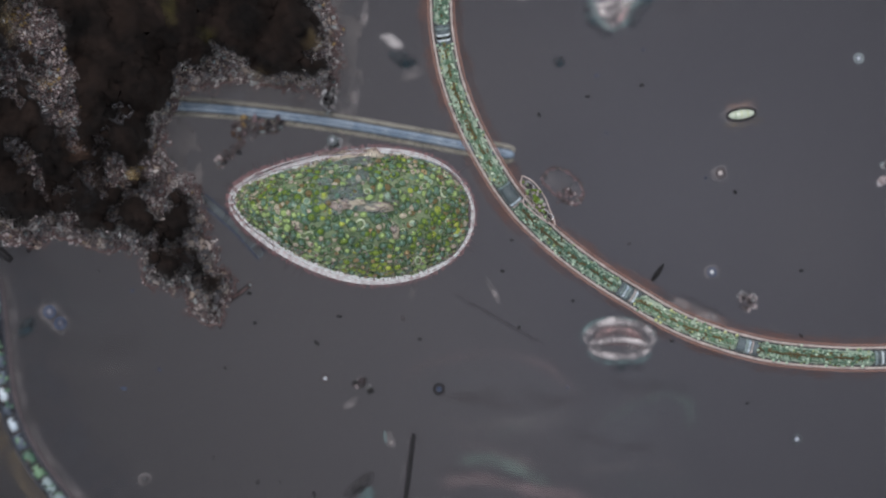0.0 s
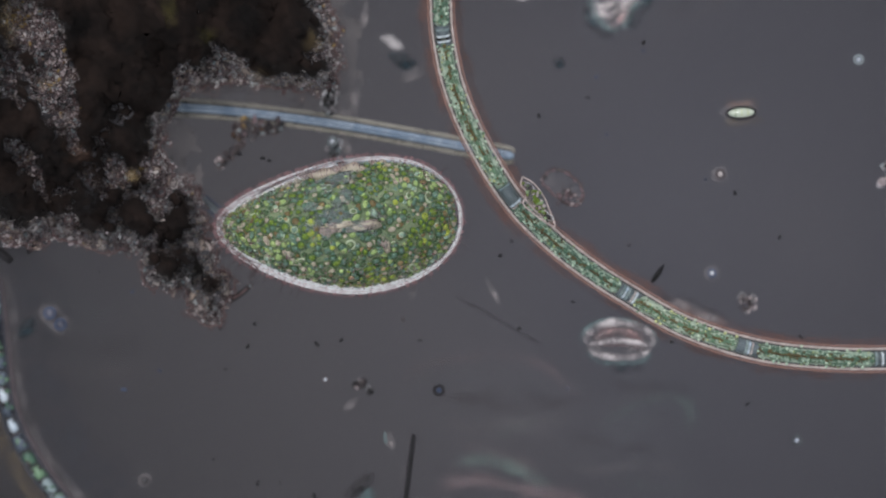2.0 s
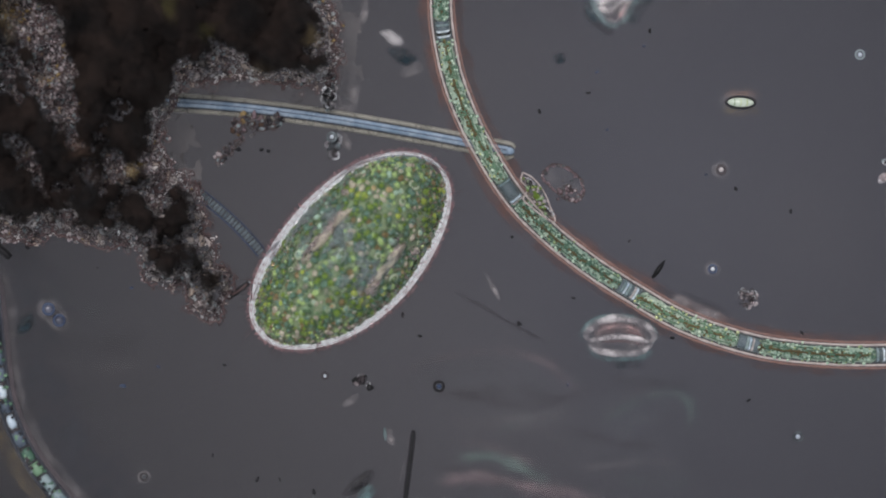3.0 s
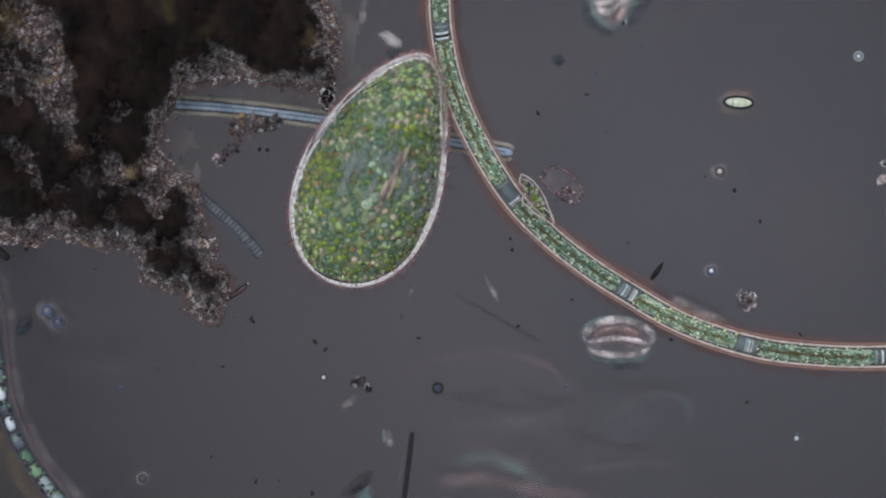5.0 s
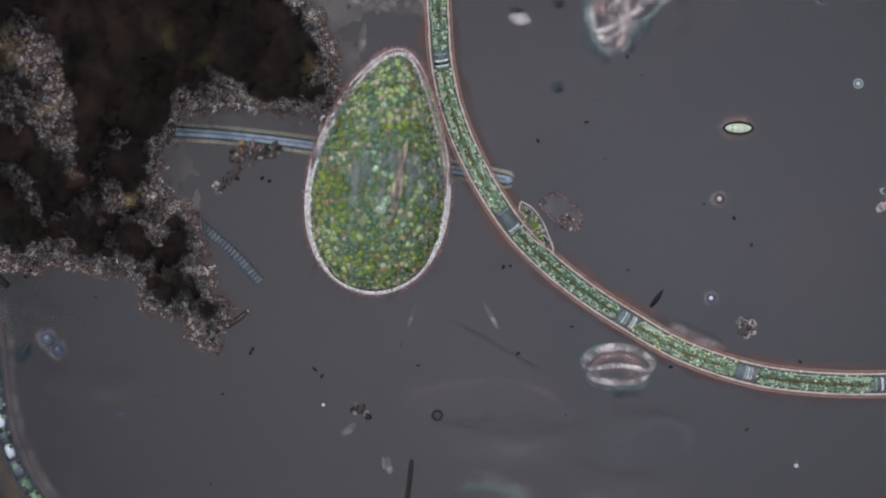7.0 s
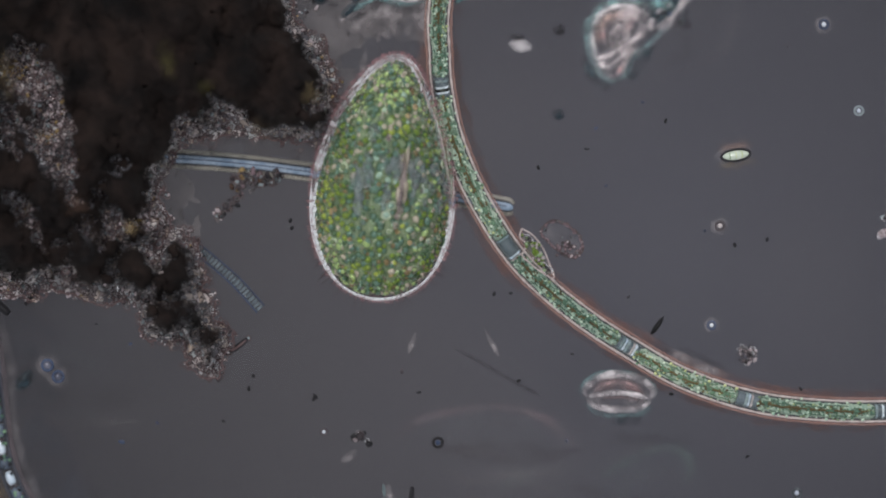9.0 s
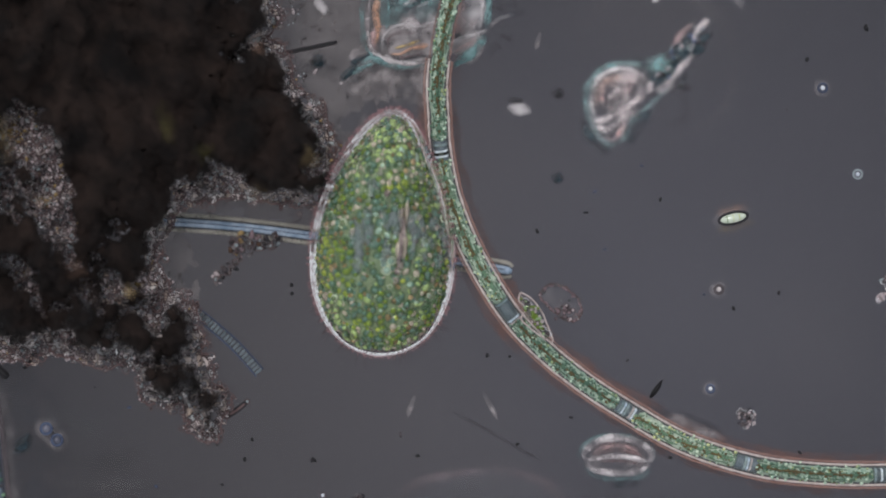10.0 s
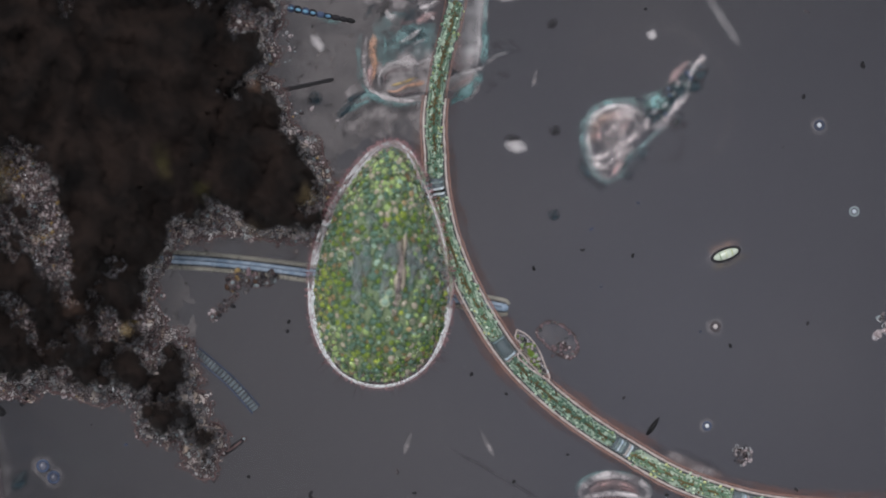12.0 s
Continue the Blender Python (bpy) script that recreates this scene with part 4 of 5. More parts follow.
    for x, y, rx, ry, turn, mat, strong in ((303, 15, 17, 34, 10, FILM_OLIVE, 0.32), (556, 76, 16, 24, 30, FILM_OCHRE, 0.14), (240, 308, 16, 12, 0, FILM_OCHRE, 0.45), (463, -117, 14, 14, 0, FILM_RUST, 0.12), (20, 40, 26, 40, 0, FILM_OCHRE, 0.1), (370, 60, 40, 22, 10, FILM_OLIVE, 0.12), (90, 150, 20, 14, 0, FILM_OCHRE, 0.15), (470, 140, 30, 24, 0, FILM_OCHRE, 0.1), (140, 270, 34, 20, 0, FILM_RUST, 0.05)):
        patch("stain", x, y, rx, ry, turn, mat, top, o, 0.46, "soft olive or ochre stain", 0.1, 0.6, strong)
    link("clear_grit", clear_heap.mesh("clear_grit", [CLEAR, CLEAR_DENSE]), None, top, "clear glassy grit", True, "stuff").visible_shadow = False
    link("grit", heap.mesh("grit", mats + [GRIT_RIM]), None, top, "pale, bluish and ochre grit", True, "stuff")
    return top


# ---- needles and rods ----
def needle(name, points, width, label, core, edge, z=0.0, tip=0.4, halo=False, group="", point=False):
    line = spline(points, 6)
    mid = line[len(line) // 2]
    top = thing(name, mid.x, mid.y, label, "needle", group)
    o = at(mid.x, mid.y)
    r = width / 2000
    pts = [at(p.x, p.y, z + r) - o for p in line]
    n = len(pts)
    g = taper(n, r, tip, 2)

    def f(i, a):
        return g(i, a) * (1 - 0.85 * i / n if point else 1)
    part("core", sweep(bmesh.new(), pts, f, 10, 0.8), core, top)
    if halo:
        part("groove", sweep(bmesh.new(), [p + Vector((0, 0.0006, r * 0.8)) for p in pts[1:-2]], 0.0009, 5), BLUE_INK, top, "fine dark lengthwise groove")
    for k in (-1, 1):
        edge_pts = []
        for i in range(n):
            d = (pts[min(i + 1, n - 1)] - pts[max(i - 1, 0)]).normalized()
            edge_pts.append(pts[i] + Vector((-d.y, d.x, 0)) * (k * f(i, 0)))
        side = part("edge", sweep(bmesh.new(), edge_pts, 0.0019, 6), edge, top, "dark outline")
        if halo:
            # bright halo beside the outline, built as a pale strip
            wide = [p + (p - q) * 0.75 + Vector((0, 0, -0.001)) for p, q in zip(edge_pts, pts)]
            part("margin", sweep(bmesh.new(), wide, 0.0042, 6, 0.5), HALO_EDGE, side, "pale yellowish light halo built as a strip")
    return top


def ribbed_rod():
    line = spline([(350, 346), (384, 374), (418, 404), (444, 432), (463, 454)], 7.5)
    top = thing("ribbed_rod", 410, 402, "faint blue-grey ribbed bacterial rod beside the clump", "bacterium")
    o = at(410, 402)
    pts = [at(p.x, p.y, 0.07) - o for p in line]
    for i in range(len(pts) - 1):
        a, b = pts[i], pts[i + 1]
        d = b - a
        part("segment", sweep(bmesh.new(), [a + d * 0.12, a + d * 0.3, a + d * 0.7, a + d * 0.88], lambda k, t: 0.0074 if k in (1, 2) else 0.0054, 8), BLUE_FAINT, top)
    for k in (-1, 1):
        e = [p + Vector((-0.7, -0.72, 0)) * (k * 0.0090) for p in pts]
        part("edge", sweep(bmesh.new(), e, 0.0014, 5), BLUE_INK, top, "dark outline")
    return top


# ---- cells, beads and crumbs ----
def diatom():
    top = new("diatom")
    tagged(top, "small bright boat-shaped diatom with a dark outline", "diatom")
    shell = link("shell", lump_mesh("shell", (0.0235, 0.0085, 0.007), SILICA, 3, 0.02), None, top, "bright pale-yellow glassy shell")
    ring = [Vector((0.026 * math.cos(a), 0.0105 * math.sin(a), 0)) for a in [2 * math.pi * i / 40 for i in range(41)]]
    girdle = part("girdle", sweep(bmesh.new(), ring, 0.0020, 6), INK, top, "black girdle")
    o = at(0, 0)
    # soft orange-yellow halo of light, painted as patches of film below the shell
    for y, rx, ry, mat, strong in ((-15, 34, 13, FILM_RUST, 0.22), (14, 36, 13, FILM_OCHRE, 0.4), (0, 42, 20, FILM_GREY, 0.5)):
        patch("margin", 0, y, rx, ry, 0, mat, girdle, o, -0.02, "faint warm glow painted round the shell", 0.1, 0.15, strong)
    for x in (-0.011, 0.0, 0.011):
        part("stripe", sweep(bmesh.new(), [Vector((x, -0.006, 0.0055)), Vector((x + 0.001, 0, 0.0066)), Vector((x, 0.006, 0.0055))], 0.0009, 5), CHLORO_PALE, shell)
    return top


def bead(x, y, r, label="tiny glassy bead ringed in dark blue", core=BEAD, rim=BLUE_INK, halo=False, group="loose beads", full=0.48):
    top = thing("bead", x, y, label, "bead", group, z=0.07)
    z = r / 1000
    link("core", lump_mesh("core", (z * full, z * full, z * 0.5), core, 2, 0.05), None, top).location = (0, 0, z * 0.8)
    ring = [Vector((z * 0.85 * math.cos(a), z * 0.85 * math.sin(a), z * 0.7)) for a in [2 * math.pi * i / 20 for i in range(21)]]
    part("rim", sweep(bmesh.new(), ring, z * 0.22, 6), rim, top, "dark rim")
    if halo:
        # pale glow round the bead, painted as a soft patch of film
        patch("margin", x, y, r * 2.1, r * 2.1, 0, FILM_GREY, top, at(x, y, 0.07), 0.055, "faint pale light halo painted as a patch", 0.1, 0.1, 0.7)
    return top


def speck(x, y, rx, ry, turn, mat=INK, label="tiny dark bacterium speck in the water film", category="speck", group="loose specks"):
    me = lump_mesh("speck", (rx / 1000, ry / 1000, min(rx, ry) / 1000), mat, 1, 0.3)
    ob = link("speck", me, None, None, label)
    ob.matrix_world = Matrix.Translation(at(x, y, 0.09 + min(rx, ry) / 1000)) @ pose(0, 0, 0, 0, 0, turn)
    return tagged(ob, category=category, group=group)


def crumb(name, x, y, radius, count, mats, label, category="crumb", outline=None, squash=1.0, turn=0.0, size=(0.003, 0.0065), high=0.5, clear=True, z=0.045, rimmed=False):
    """A loose heap of grains, each one its own part, in a round or oblong patch."""
    rng = random.Random(int(x * 7 + y))
    top = thing(name, x, y, label, category, turn=turn, z=z)
    for i in range(count):
        t, q = rng.uniform(0, 6.283), math.sqrt(rng.random())
        r = rng.uniform(*size)
        p = Vector((radius * q * math.cos(t) / 1000, radius * squash * q * math.sin(t) / 1000, 0))
        p.z = r * 0.6 + high * radius / 1000 * (1 - q * q)
        if rimmed and i % 2:
            ob = link("grain", ringed(Vector((r * rng.uniform(0.9, 1.4), r, r * 0.7))).mesh("grain", [rng.choice(mats), GRIT_RIM]), None, top)
            ob.rotation_euler = (0, 0, rng.uniform(0, 3))
        else:
            ob = link("grain", lump_mesh("grain", (r * rng.uniform(0.8, 1.5), r, r * 0.8), rng.choice(mats), 1, 0.45, rng.uniform(0, 3)), None, top)
        ob.location = p
        if clear and i % 3 == 0:
            k = r * 1.3
            ob = link("clear_grain", lump_mesh("clear_grain", (k, k, k), CLEAR if rng.random() < 0.7 else CLEAR_DENSE, 2, 0.2), None, top, "clear glassy grain")
            ob.location = p + Vector((rng.uniform(-0.004, 0.004), rng.uniform(-0.004, 0.004), 0.004))
            ob.visible_shadow = False
    if outline:
        a0 = rng.uniform(0, 9)
        ring = []
        for i in range(97):
            a = 2 * math.pi * i / 96
            k = 0.95 + 0.22 * noise.noise(Vector((math.cos(a) * 2, math.sin(a) * 2, a0))) + 0.12 * noise.noise(Vector((math.cos(a) * 6, math.sin(a) * 6, a0)))
            ring.append(Vector((radius * k * math.cos(a) / 1000, radius * k * squash * math.sin(a) / 1000, 0.004)))
        part("skin", sweep(bmesh.new(), ring, 0.0014, 6), outline, top, "thin wrinkled outline")
    return top


def folded_shell():
    """A softly folded kidney-shaped husk."""
    top = thing("empty_husk", 1096, 602, "pale pinkish folded husk with a lengthwise slit", "husk")
    o = at(1096, 602)
    patch("husk_body", 1097, 603, 66, 38, 0, FILM_GREY, top, o, 0.03, "clear wrinkled body", 0.9, 0.12, 1.3, 0.35)
    for pts, w, z, mat, label, strong in (
            ([(1156, 618), (1164, 600), (1146, 577), (1098, 565), (1052, 574), (1030, 596), (1034, 614)], 13, 0.035, FILM_TEAL, "grey-teal outer edge", 0.9),
            ([(1150, 614), (1159, 598), (1138, 579), (1098, 569), (1058, 577), (1038, 596), (1042, 611)], 16, 0.060, FILM_WHITE, "whitish outer fold", 0.95),
            ([(1148, 601), (1132, 587), (1100, 579), (1066, 583), (1049, 596)], 7, 0.066, FILM_MAUVE, "thin mauve crease", 0.7),
            ([(1142, 602), (1124, 589), (1096, 584), (1070, 588), (1052, 600)], 12, 0.066, FILM_PINK, "pinkish fold", 1.0),
            ([(1050, 603), (1072, 594), (1102, 592), (1128, 597), (1146, 606)], 9, 0.070, FILM_MAUVE, "dusky mauve slit", 1.1),
            ([(1042, 608), (1066, 605), (1096, 602), (1126, 605), (1152, 612)], 12, 0.072, FILM_WHITE, "cream middle fold", 0.95),
            ([(1056, 613), (1090, 610), (1122, 612), (1146, 618)], 6, 0.066, FILM_MAUVE, "mauve crease", 0.7),
            ([(1040, 614), (1058, 627), (1096, 632), (1134, 629), (1156, 616)], 15, 0.055, FILM_WHITE, "whitish lower fold", 0.7),
            ([(1036, 620), (1062, 638), (1102, 642), (1142, 636), (1158, 622)], 12, 0.035, FILM_TEAL, "grey-teal lower edge", 0.8)):
        wisp("fold", pts, w, mat, top, o, z, label, 0.5, 0.25, strong, 0.6)
    patch("smudge", 1112, 650, 44, 9, 4, FILM_INK, top, o, 0.004, "dark teal smudge along the foot", 0.1, 0.4, 0.6)
    return top


def sheet(bm, corners, bulge, n=12, seed=0.0):
    """A thin, slightly crumpled four-cornered skin with a little thickness."""
    a, b, c, d = corners
    layers = []
    for lift in (0.0, 0.0015):
        g = []
        for j in range(n + 1):
            for i in range(n + 1):
                u, v = i / n, j / n
                p = (a * (1 - u) + b * u) * (1 - v) + (d * (1 - u) + c * u) * v
                k = 16 * u * (1 - u) * v * (1 - v)
                p = p + Vector((0, 0, bulge * k + lift + 0.010 * noise.noise(Vector((u * 3, v * 3, seed)))))
                p.x += 0.006 * noise.noise(Vector((u * 4, v * 4, seed + 5)))
                p.y += 0.006 * noise.noise(Vector((u * 4, v * 4, seed + 9)))
                g.append(bm.verts.new(p))
        layers.append(g)
    for k, g in enumerate(layers):
        for j in range(n):
            for i in range(n):
                q = [g[j * (n + 1) + i], g[j * (n + 1) + i + 1], g[(j + 1) * (n + 1) + i + 1], g[(j + 1) * (n + 1) + i]]
                bm.faces.new(q if k else q[::-1])
    return bm


def ragged_shell():
    """A pale C-shaped broken case with pinkish content, a torn flap and a trail of crumbs."""
    low = -0.08 - 0.05
    top = thing("broken_case", 1103, -37, "pale broken case with rusty content and trailing crumbs", "husk", z=low)
    rng = random.Random(21)
    o = at(1103, -37, low)
    patch("body", 1104, -50, 58, 44, 20, FILM_GREY, top, o, low, "clear wrinkled body", 0.6, 0.25, 1.5, 0.4)
    patch("lower_flap", 1094, 12, 40, 30, 30, FILM_GREY, top, o, low, "crumpled pale flap", 0.6, 0.4, 1.4, 0.5)
    for pts, w, mat, label, strong in (
            ([(1058, 18), (1046, -10), (1044, -48), (1062, -80), (1100, -95), (1140, -92), (1172, -74)], 15, FILM_TEAL, "teal outer edge", 1.2),
            ([(1062, 2), (1053, -22), (1054, -52), (1072, -76), (1104, -87), (1138, -80)], 9, FILM_WHITE, "pale curved rim", 0.75),
            ([(1066, -18), (1064, -44), (1080, -66), (1110, -75)], 13, FILM_RUST, "rusty inner crease", 0.6),
            ([(1074, -14), (1072, -42), (1088, -60), (1116, -66), (1136, -62)], 7, FILM_PINK, "pinkish inner crease", 1.0),
            ([(1086, -10), (1084, -36), (1100, -50)], 7, FILM_MAUVE, "mauve crease", 0.8),
            ([(1050, -6), (1062, 6), (1086, 0), (1104, -14), (1130, -28), (1158, -50)], 12, FILM_WHITE, "whitish fold", 0.7),
            ([(1058, 14), (1078, 24), (1096, 12), (1112, -4)], 11, FILM_WHITE, "whitish lower fold", 0.8),
            ([(1074, 34), (1092, 42), (1104, 26), (1114, 8)], 9, FILM_PINK, "pinkish lower fold", 0.9),
            ([(1050, 8), (1062, 32), (1086, 50), (1108, 40), (1122, 16), (1142, -8), (1172, -34), (1192, -56)], 13, FILM_TEAL, "teal lower edge", 1.3),
            ([(1112, 44), (1130, 22), (1142, 0), (1164, -18)], 22, FILM_INK, "dark margin", 0.9),
            ([(1036, 0), (1046, 30), (1068, 54), (1090, 60)], 18, FILM_INK, "dark margin", 0.9)):
        wisp("fold", pts, w, mat, top, o, low + 0.03, label, 0.4, 0.7, strong, 0.9)
    for x, y, r, mat, strong in ((1096, -44, 15, FILM_GREY, 1.8), (1112, -32, 14, FILM_WHITE, 0.7), (1120, -52, 12, FILM_PINK, 1.0), (1152, -52, 13, FILM_WHITE, 1.0), (1098, -24, 9, FILM_MAUVE, 0.8), (1138, -46, 10, FILM_WHITE, 0.7)):
        patch("content", x, y, r, r * 0.7, rng.uniform(0, 90), mat, top, o, low + 0.04, "pale pinkish content", 0.4, 0.7, strong, 0.9)
    # the trail: dark teal smudges with pale crumbs along them
    for x, y, rx, ry, turn, mat, strong in ((1174, -92, 32, 19, 25, FILM_TEAL, 1.4), (1232, -128, 32, 17, 20, FILM_INK, 0.9), (1176, -84, 26, 12, 30, FILM_INK, 0.7), (1166, -88, 20, 9, 10, FILM_INK, 0.9), (1184, -74, 24, 9, 40, FILM_INK, 0.7), (1202, -100, 26, 11, 46, FILM_INK, 1.1), (1232, -140, 22, 10, 20, FILM_INK, 1.0), (1222, -128, 26, 12, 30, FILM_INK, 1.0), (1238, -136, 18, 9, 0, FILM_DARK, 0.9),
                                           (1190, -68, 18, 8, 40, FILM_GREY, 1.4), (1206, -84, 14, 8, 42, FILM_WHITE, 0.45), (1228, -104, 16, 7, 50, FILM_GREY, 1.2), (1252, -166, 14, 9, 60, FILM_WHITE, 0.7), (1240, -150, 12, 6, 50, FILM_GREY, 1.2), (1206, -112, 9, 6, 30, FILM_GREY, 1.2), (1178, -98, 8, 5, 20, FILM_TEAL, 1.2), (1212, -54, 24, 12, 20, FILM_DARK, 0.2), (1150, -96, 22, 8, 0, FILM_INK, 0.5), (1180, -110, 10, 6, 40, FILM_INK, 0.8), (1216, -66, 16, 9, 60, FILM_INK, 0.25)):
        patch("trail", x, y, rx, ry, turn, mat, top, o, low + 0.03, "smudged crumbs", 0.3, 0.7, strong * (2.4 if mat in (FILM_INK, FILM_DARK) else 1.1), 0.9)
    for pts, w, mat, strong in (([(1232, -108), (1216, -94), (1200, -74), (1182, -54), (1158, -46)], 14, FILM_WHITE, 0.7), ([(1238, -168), (1216, -150), (1194, -122)], 12, FILM_PINK, 0.5), ([(1254, -172), (1240, -150), (1226, -112)], 9, FILM_WHITE, 0.5)):
        wisp("fold", pts, w, mat, top, o, low + 0.045, "pale torn strip", 0.3, 0.8, strong, 0.9)
    h = Heap()
    for i in range(30):
        u = i / 30
        p = at(1164 + 92 * u + rng.gauss(0, 6), -66 - 96 * u + rng.gauss(0, 7), low + rng.uniform(0.03, 0.05)) - o
        h.lump(p, rng.uniform(0.002, 0.005), 1, 0.6, rng.choice((0, 1, 2, 3)))
    link("crumb_dust", h.mesh("crumb_dust", [SHELL, SHELL_TEAL, BLUE_INK, GRIT_DARK]), None, top, "trail of pale and dark crumbs", True, "stuff")
    return top


def cast_skin():
    """The torn, clear cast skin round the upper filament."""
    high = 0.02
    top = thing("cast_skin", 755, -170, "torn clear cast skin with orange content, pale folds", "cast skin", z=high)
    o = at(755, -170, high)
    for x, y, rx, ry, turn, mat, label, strong, z in (
            (725, -205, 74, 46, 0, FILM_TEAL, "dim teal back fold", 1.1, 0.02), (735, -140, 62, 42, 5, FILM_GREY, "pale front fold", 3.2, 0.03), (745, -165, 40, 26, 20, FILM_WHITE, "whitish middle fold", 0.5, 0.035),
            (700, -70, 70, 44, 10, FILM_GREY, "faint pale skirt", 2.1, 0.0), (665, -60, 30, 44, 20, FILM_GREY, "faint pale skirt", 2.1, 0.0), (742, -55, 44, 44, 0, FILM_GREY, "faint pale skirt", 2.0, 0.0),
            (832, -130, 32, 34, 0, FILM_GREY, "pinkish lower flap", 2.6, 0.03)):
        patch("panel", x, y, rx, ry, turn, mat, top, o, high + z, label, 0.25, 0.4, strong, 0.5)
    for pts, w, mat, label, strong in (
            ([(650, -215), (645, -190), (645, -150), (654, -118), (676, -98), (716, -88), (766, -92)], 13, FILM_TEAL, "teal outer edge", 1.5),
            ([(660, -212), (655, -180), (656, -140), (666, -112), (690, -98), (730, -94), (768, -98)], 11, FILM_WHITE, "pale outer fold", 1.0),
            ([(690, -216), (692, -180), (688, -152)], 9, FILM_TEAL, "teal inner edge", 1.2),
            ([(672, -214), (669, -186), (672, -158), (666, -126)], 16, FILM_RUST, "orange strip", 1.15),
            ([(669, -160), (664, -134), (670, -116)], 13, FILM_PINK, "pinkish end of the strip", 1.1),
            ([(682, -116), (682, -138), (694, -154), (716, -162), (748, -160), (772, -168)], 10, FILM_EVEN, "white crease", 0.8),
            ([(690, -122), (692, -138), (706, -148), (740, -148)], 8, FILM_MAUVE, "mauve crease", 0.8),
            ([(684, -112), (700, -100), (728, -96), (764, -104)], 10, FILM_EVEN, "white lower crease", 0.7),
            ([(694, -112), (712, -112), (732, -122), (764, -128)], 9, FILM_RUST, "ochre strand", 0.9),
            ([(700, -122), (724, -126), (750, -136)], 7, FILM_OCHRE, "ochre strand", 1.3),
            ([(706, -104), (730, -106), (756, -114)], 6, FILM_MAUVE, "mauve crease", 0.8),
            ([(716, -196), (736, -206), (756, -222)], 7, FILM_WHITE, "bluish white streak", 0.6), ([(724, -182), (746, -196), (766, -206)], 7, FILM_WHITE, "bluish white streak", 0.6),
            ([(744, -232), (760, -238), (786, -250)], 16, FILM_PINK, "pinkish fold", 1.0), ([(750, -258), (772, -262), (790, -275)], 12, FILM_WHITE, "white fold", 0.9),
            ([(852, -360), (848, -290), (844, -230), (838, -180), (832, -140)], 52, FILM_EVEN, "bright upright flap", 1.05),
            ([(840, -340), (830, -270), (822, -210), (816, -150)], 18, FILM_PINK, "pinkish inner fold", 1.3),
            ([(870, -360), (870, -290), (869, -220), (866, -150)], 14, FILM_TEAL, "teal edge", 2.0),
            ([(856, -350), (858, -260), (856, -180), (850, -150)], 12, FILM_EVEN, "pale crease", 0.9), ([(806, -158), (826, -166), (852, -170)], 30, FILM_PINK, "pinkish band", 1.2), ([(808, -138), (816, -146), (828, -142)], 9, FILM_INK, "dark loop", 0.9),
            ([(802, -128), (822, -142), (846, -148), (868, -156)], 11, FILM_EVEN, "white crease", 0.9),
            ([(806, -112), (830, -128), (856, -140)], 9, FILM_PINK, "pinkish crease", 0.9),
            ([(800, -84), (818, -96), (842, -118), (864, -148)], 22, FILM_TEAL, "teal lower edge", 3.0),
            ([(802, -92), (824, -108), (848, -130)], 8, FILM_WHITE, "pale crease", 0.6),
            ([(604, -62), (622, -80), (640, -90)], 15, FILM_INK, "dark teal smudge", 1.15), ([(622, -92), (640, -100), (662, -112)], 14, FILM_INK, "dark teal smudge", 1.2), ([(616, -74), (640, -84), (668, -98)], 12, FILM_TEAL, "teal smudge", 1.4), ([(640, -92), (662, -104), (690, -96)], 14, FILM_TEAL, "teal smudge", 1.4),
            ([(604, -56), (614, -64), (626, -78)], 12, FILM_WHITE, "pale flank", 0.6), ([(622, -100), (632, -110), (640, -122)], 14, FILM_WHITE, "pale flank", 0.5),
            ([(690, -76), (694, -52), (704, -34)], 26, FILM_GREY, "faint pale fold", 1.0),
            ([(868, -168), (900, -178), (940, -184)], 14, FILM_INK, "dark smudge", 0.35), ([(864, -154), (884, -172), (912, -180)], 10, FILM_WHITE, "pale smudge", 0.4)):
        wisp("fold", pts, w, mat, top, o, high + 0.04, label, 0.3, 0.5, strong, 0.9)
    rng = random.Random(8)
    for x, y, rx, ry, mat, strong in ((668, -276, 22, 10, FILM_WHITE, 0.6), (690, -262, 26, 12, FILM_DARK, 0.8), (712, -270, 22, 9, FILM_WHITE, 0.6), (736, -250, 26, 14, FILM_INK, 0.8), (700, -246, 20, 8, FILM_WHITE, 0.5), (756, -272, 18, 10, FILM_GREY, 1.4), (664, -254, 14, 10, FILM_INK, 0.6),
                                     (770, -246, 11, 9, FILM_WHITE, 1.2), (720, -232, 26, 10, FILM_MAUVE, 0.7), (745, -214, 22, 12, FILM_INK, 0.6), (700, -198, 16, 12, FILM_INK, 0.35), (700, -300, 30, 12, FILM_WHITE, 0.5), (740, -310, 26, 12, FILM_DARK, 0.5), (880, -120, 16, 10, FILM_DARK, 0.25), (900, -140, 14, 8, FILM_DARK, 0.3), (884, -194, 22, 7, FILM_DARK, 0.35), (920, -196, 20, 6, FILM_DARK, 0.3)):
        patch("smudge", x, y, rx, ry, rng.uniform(-40, 60), mat, top, o, high + 0.03, "blurred crumb", 0.3, 0.8, strong, 0.7)
    return top


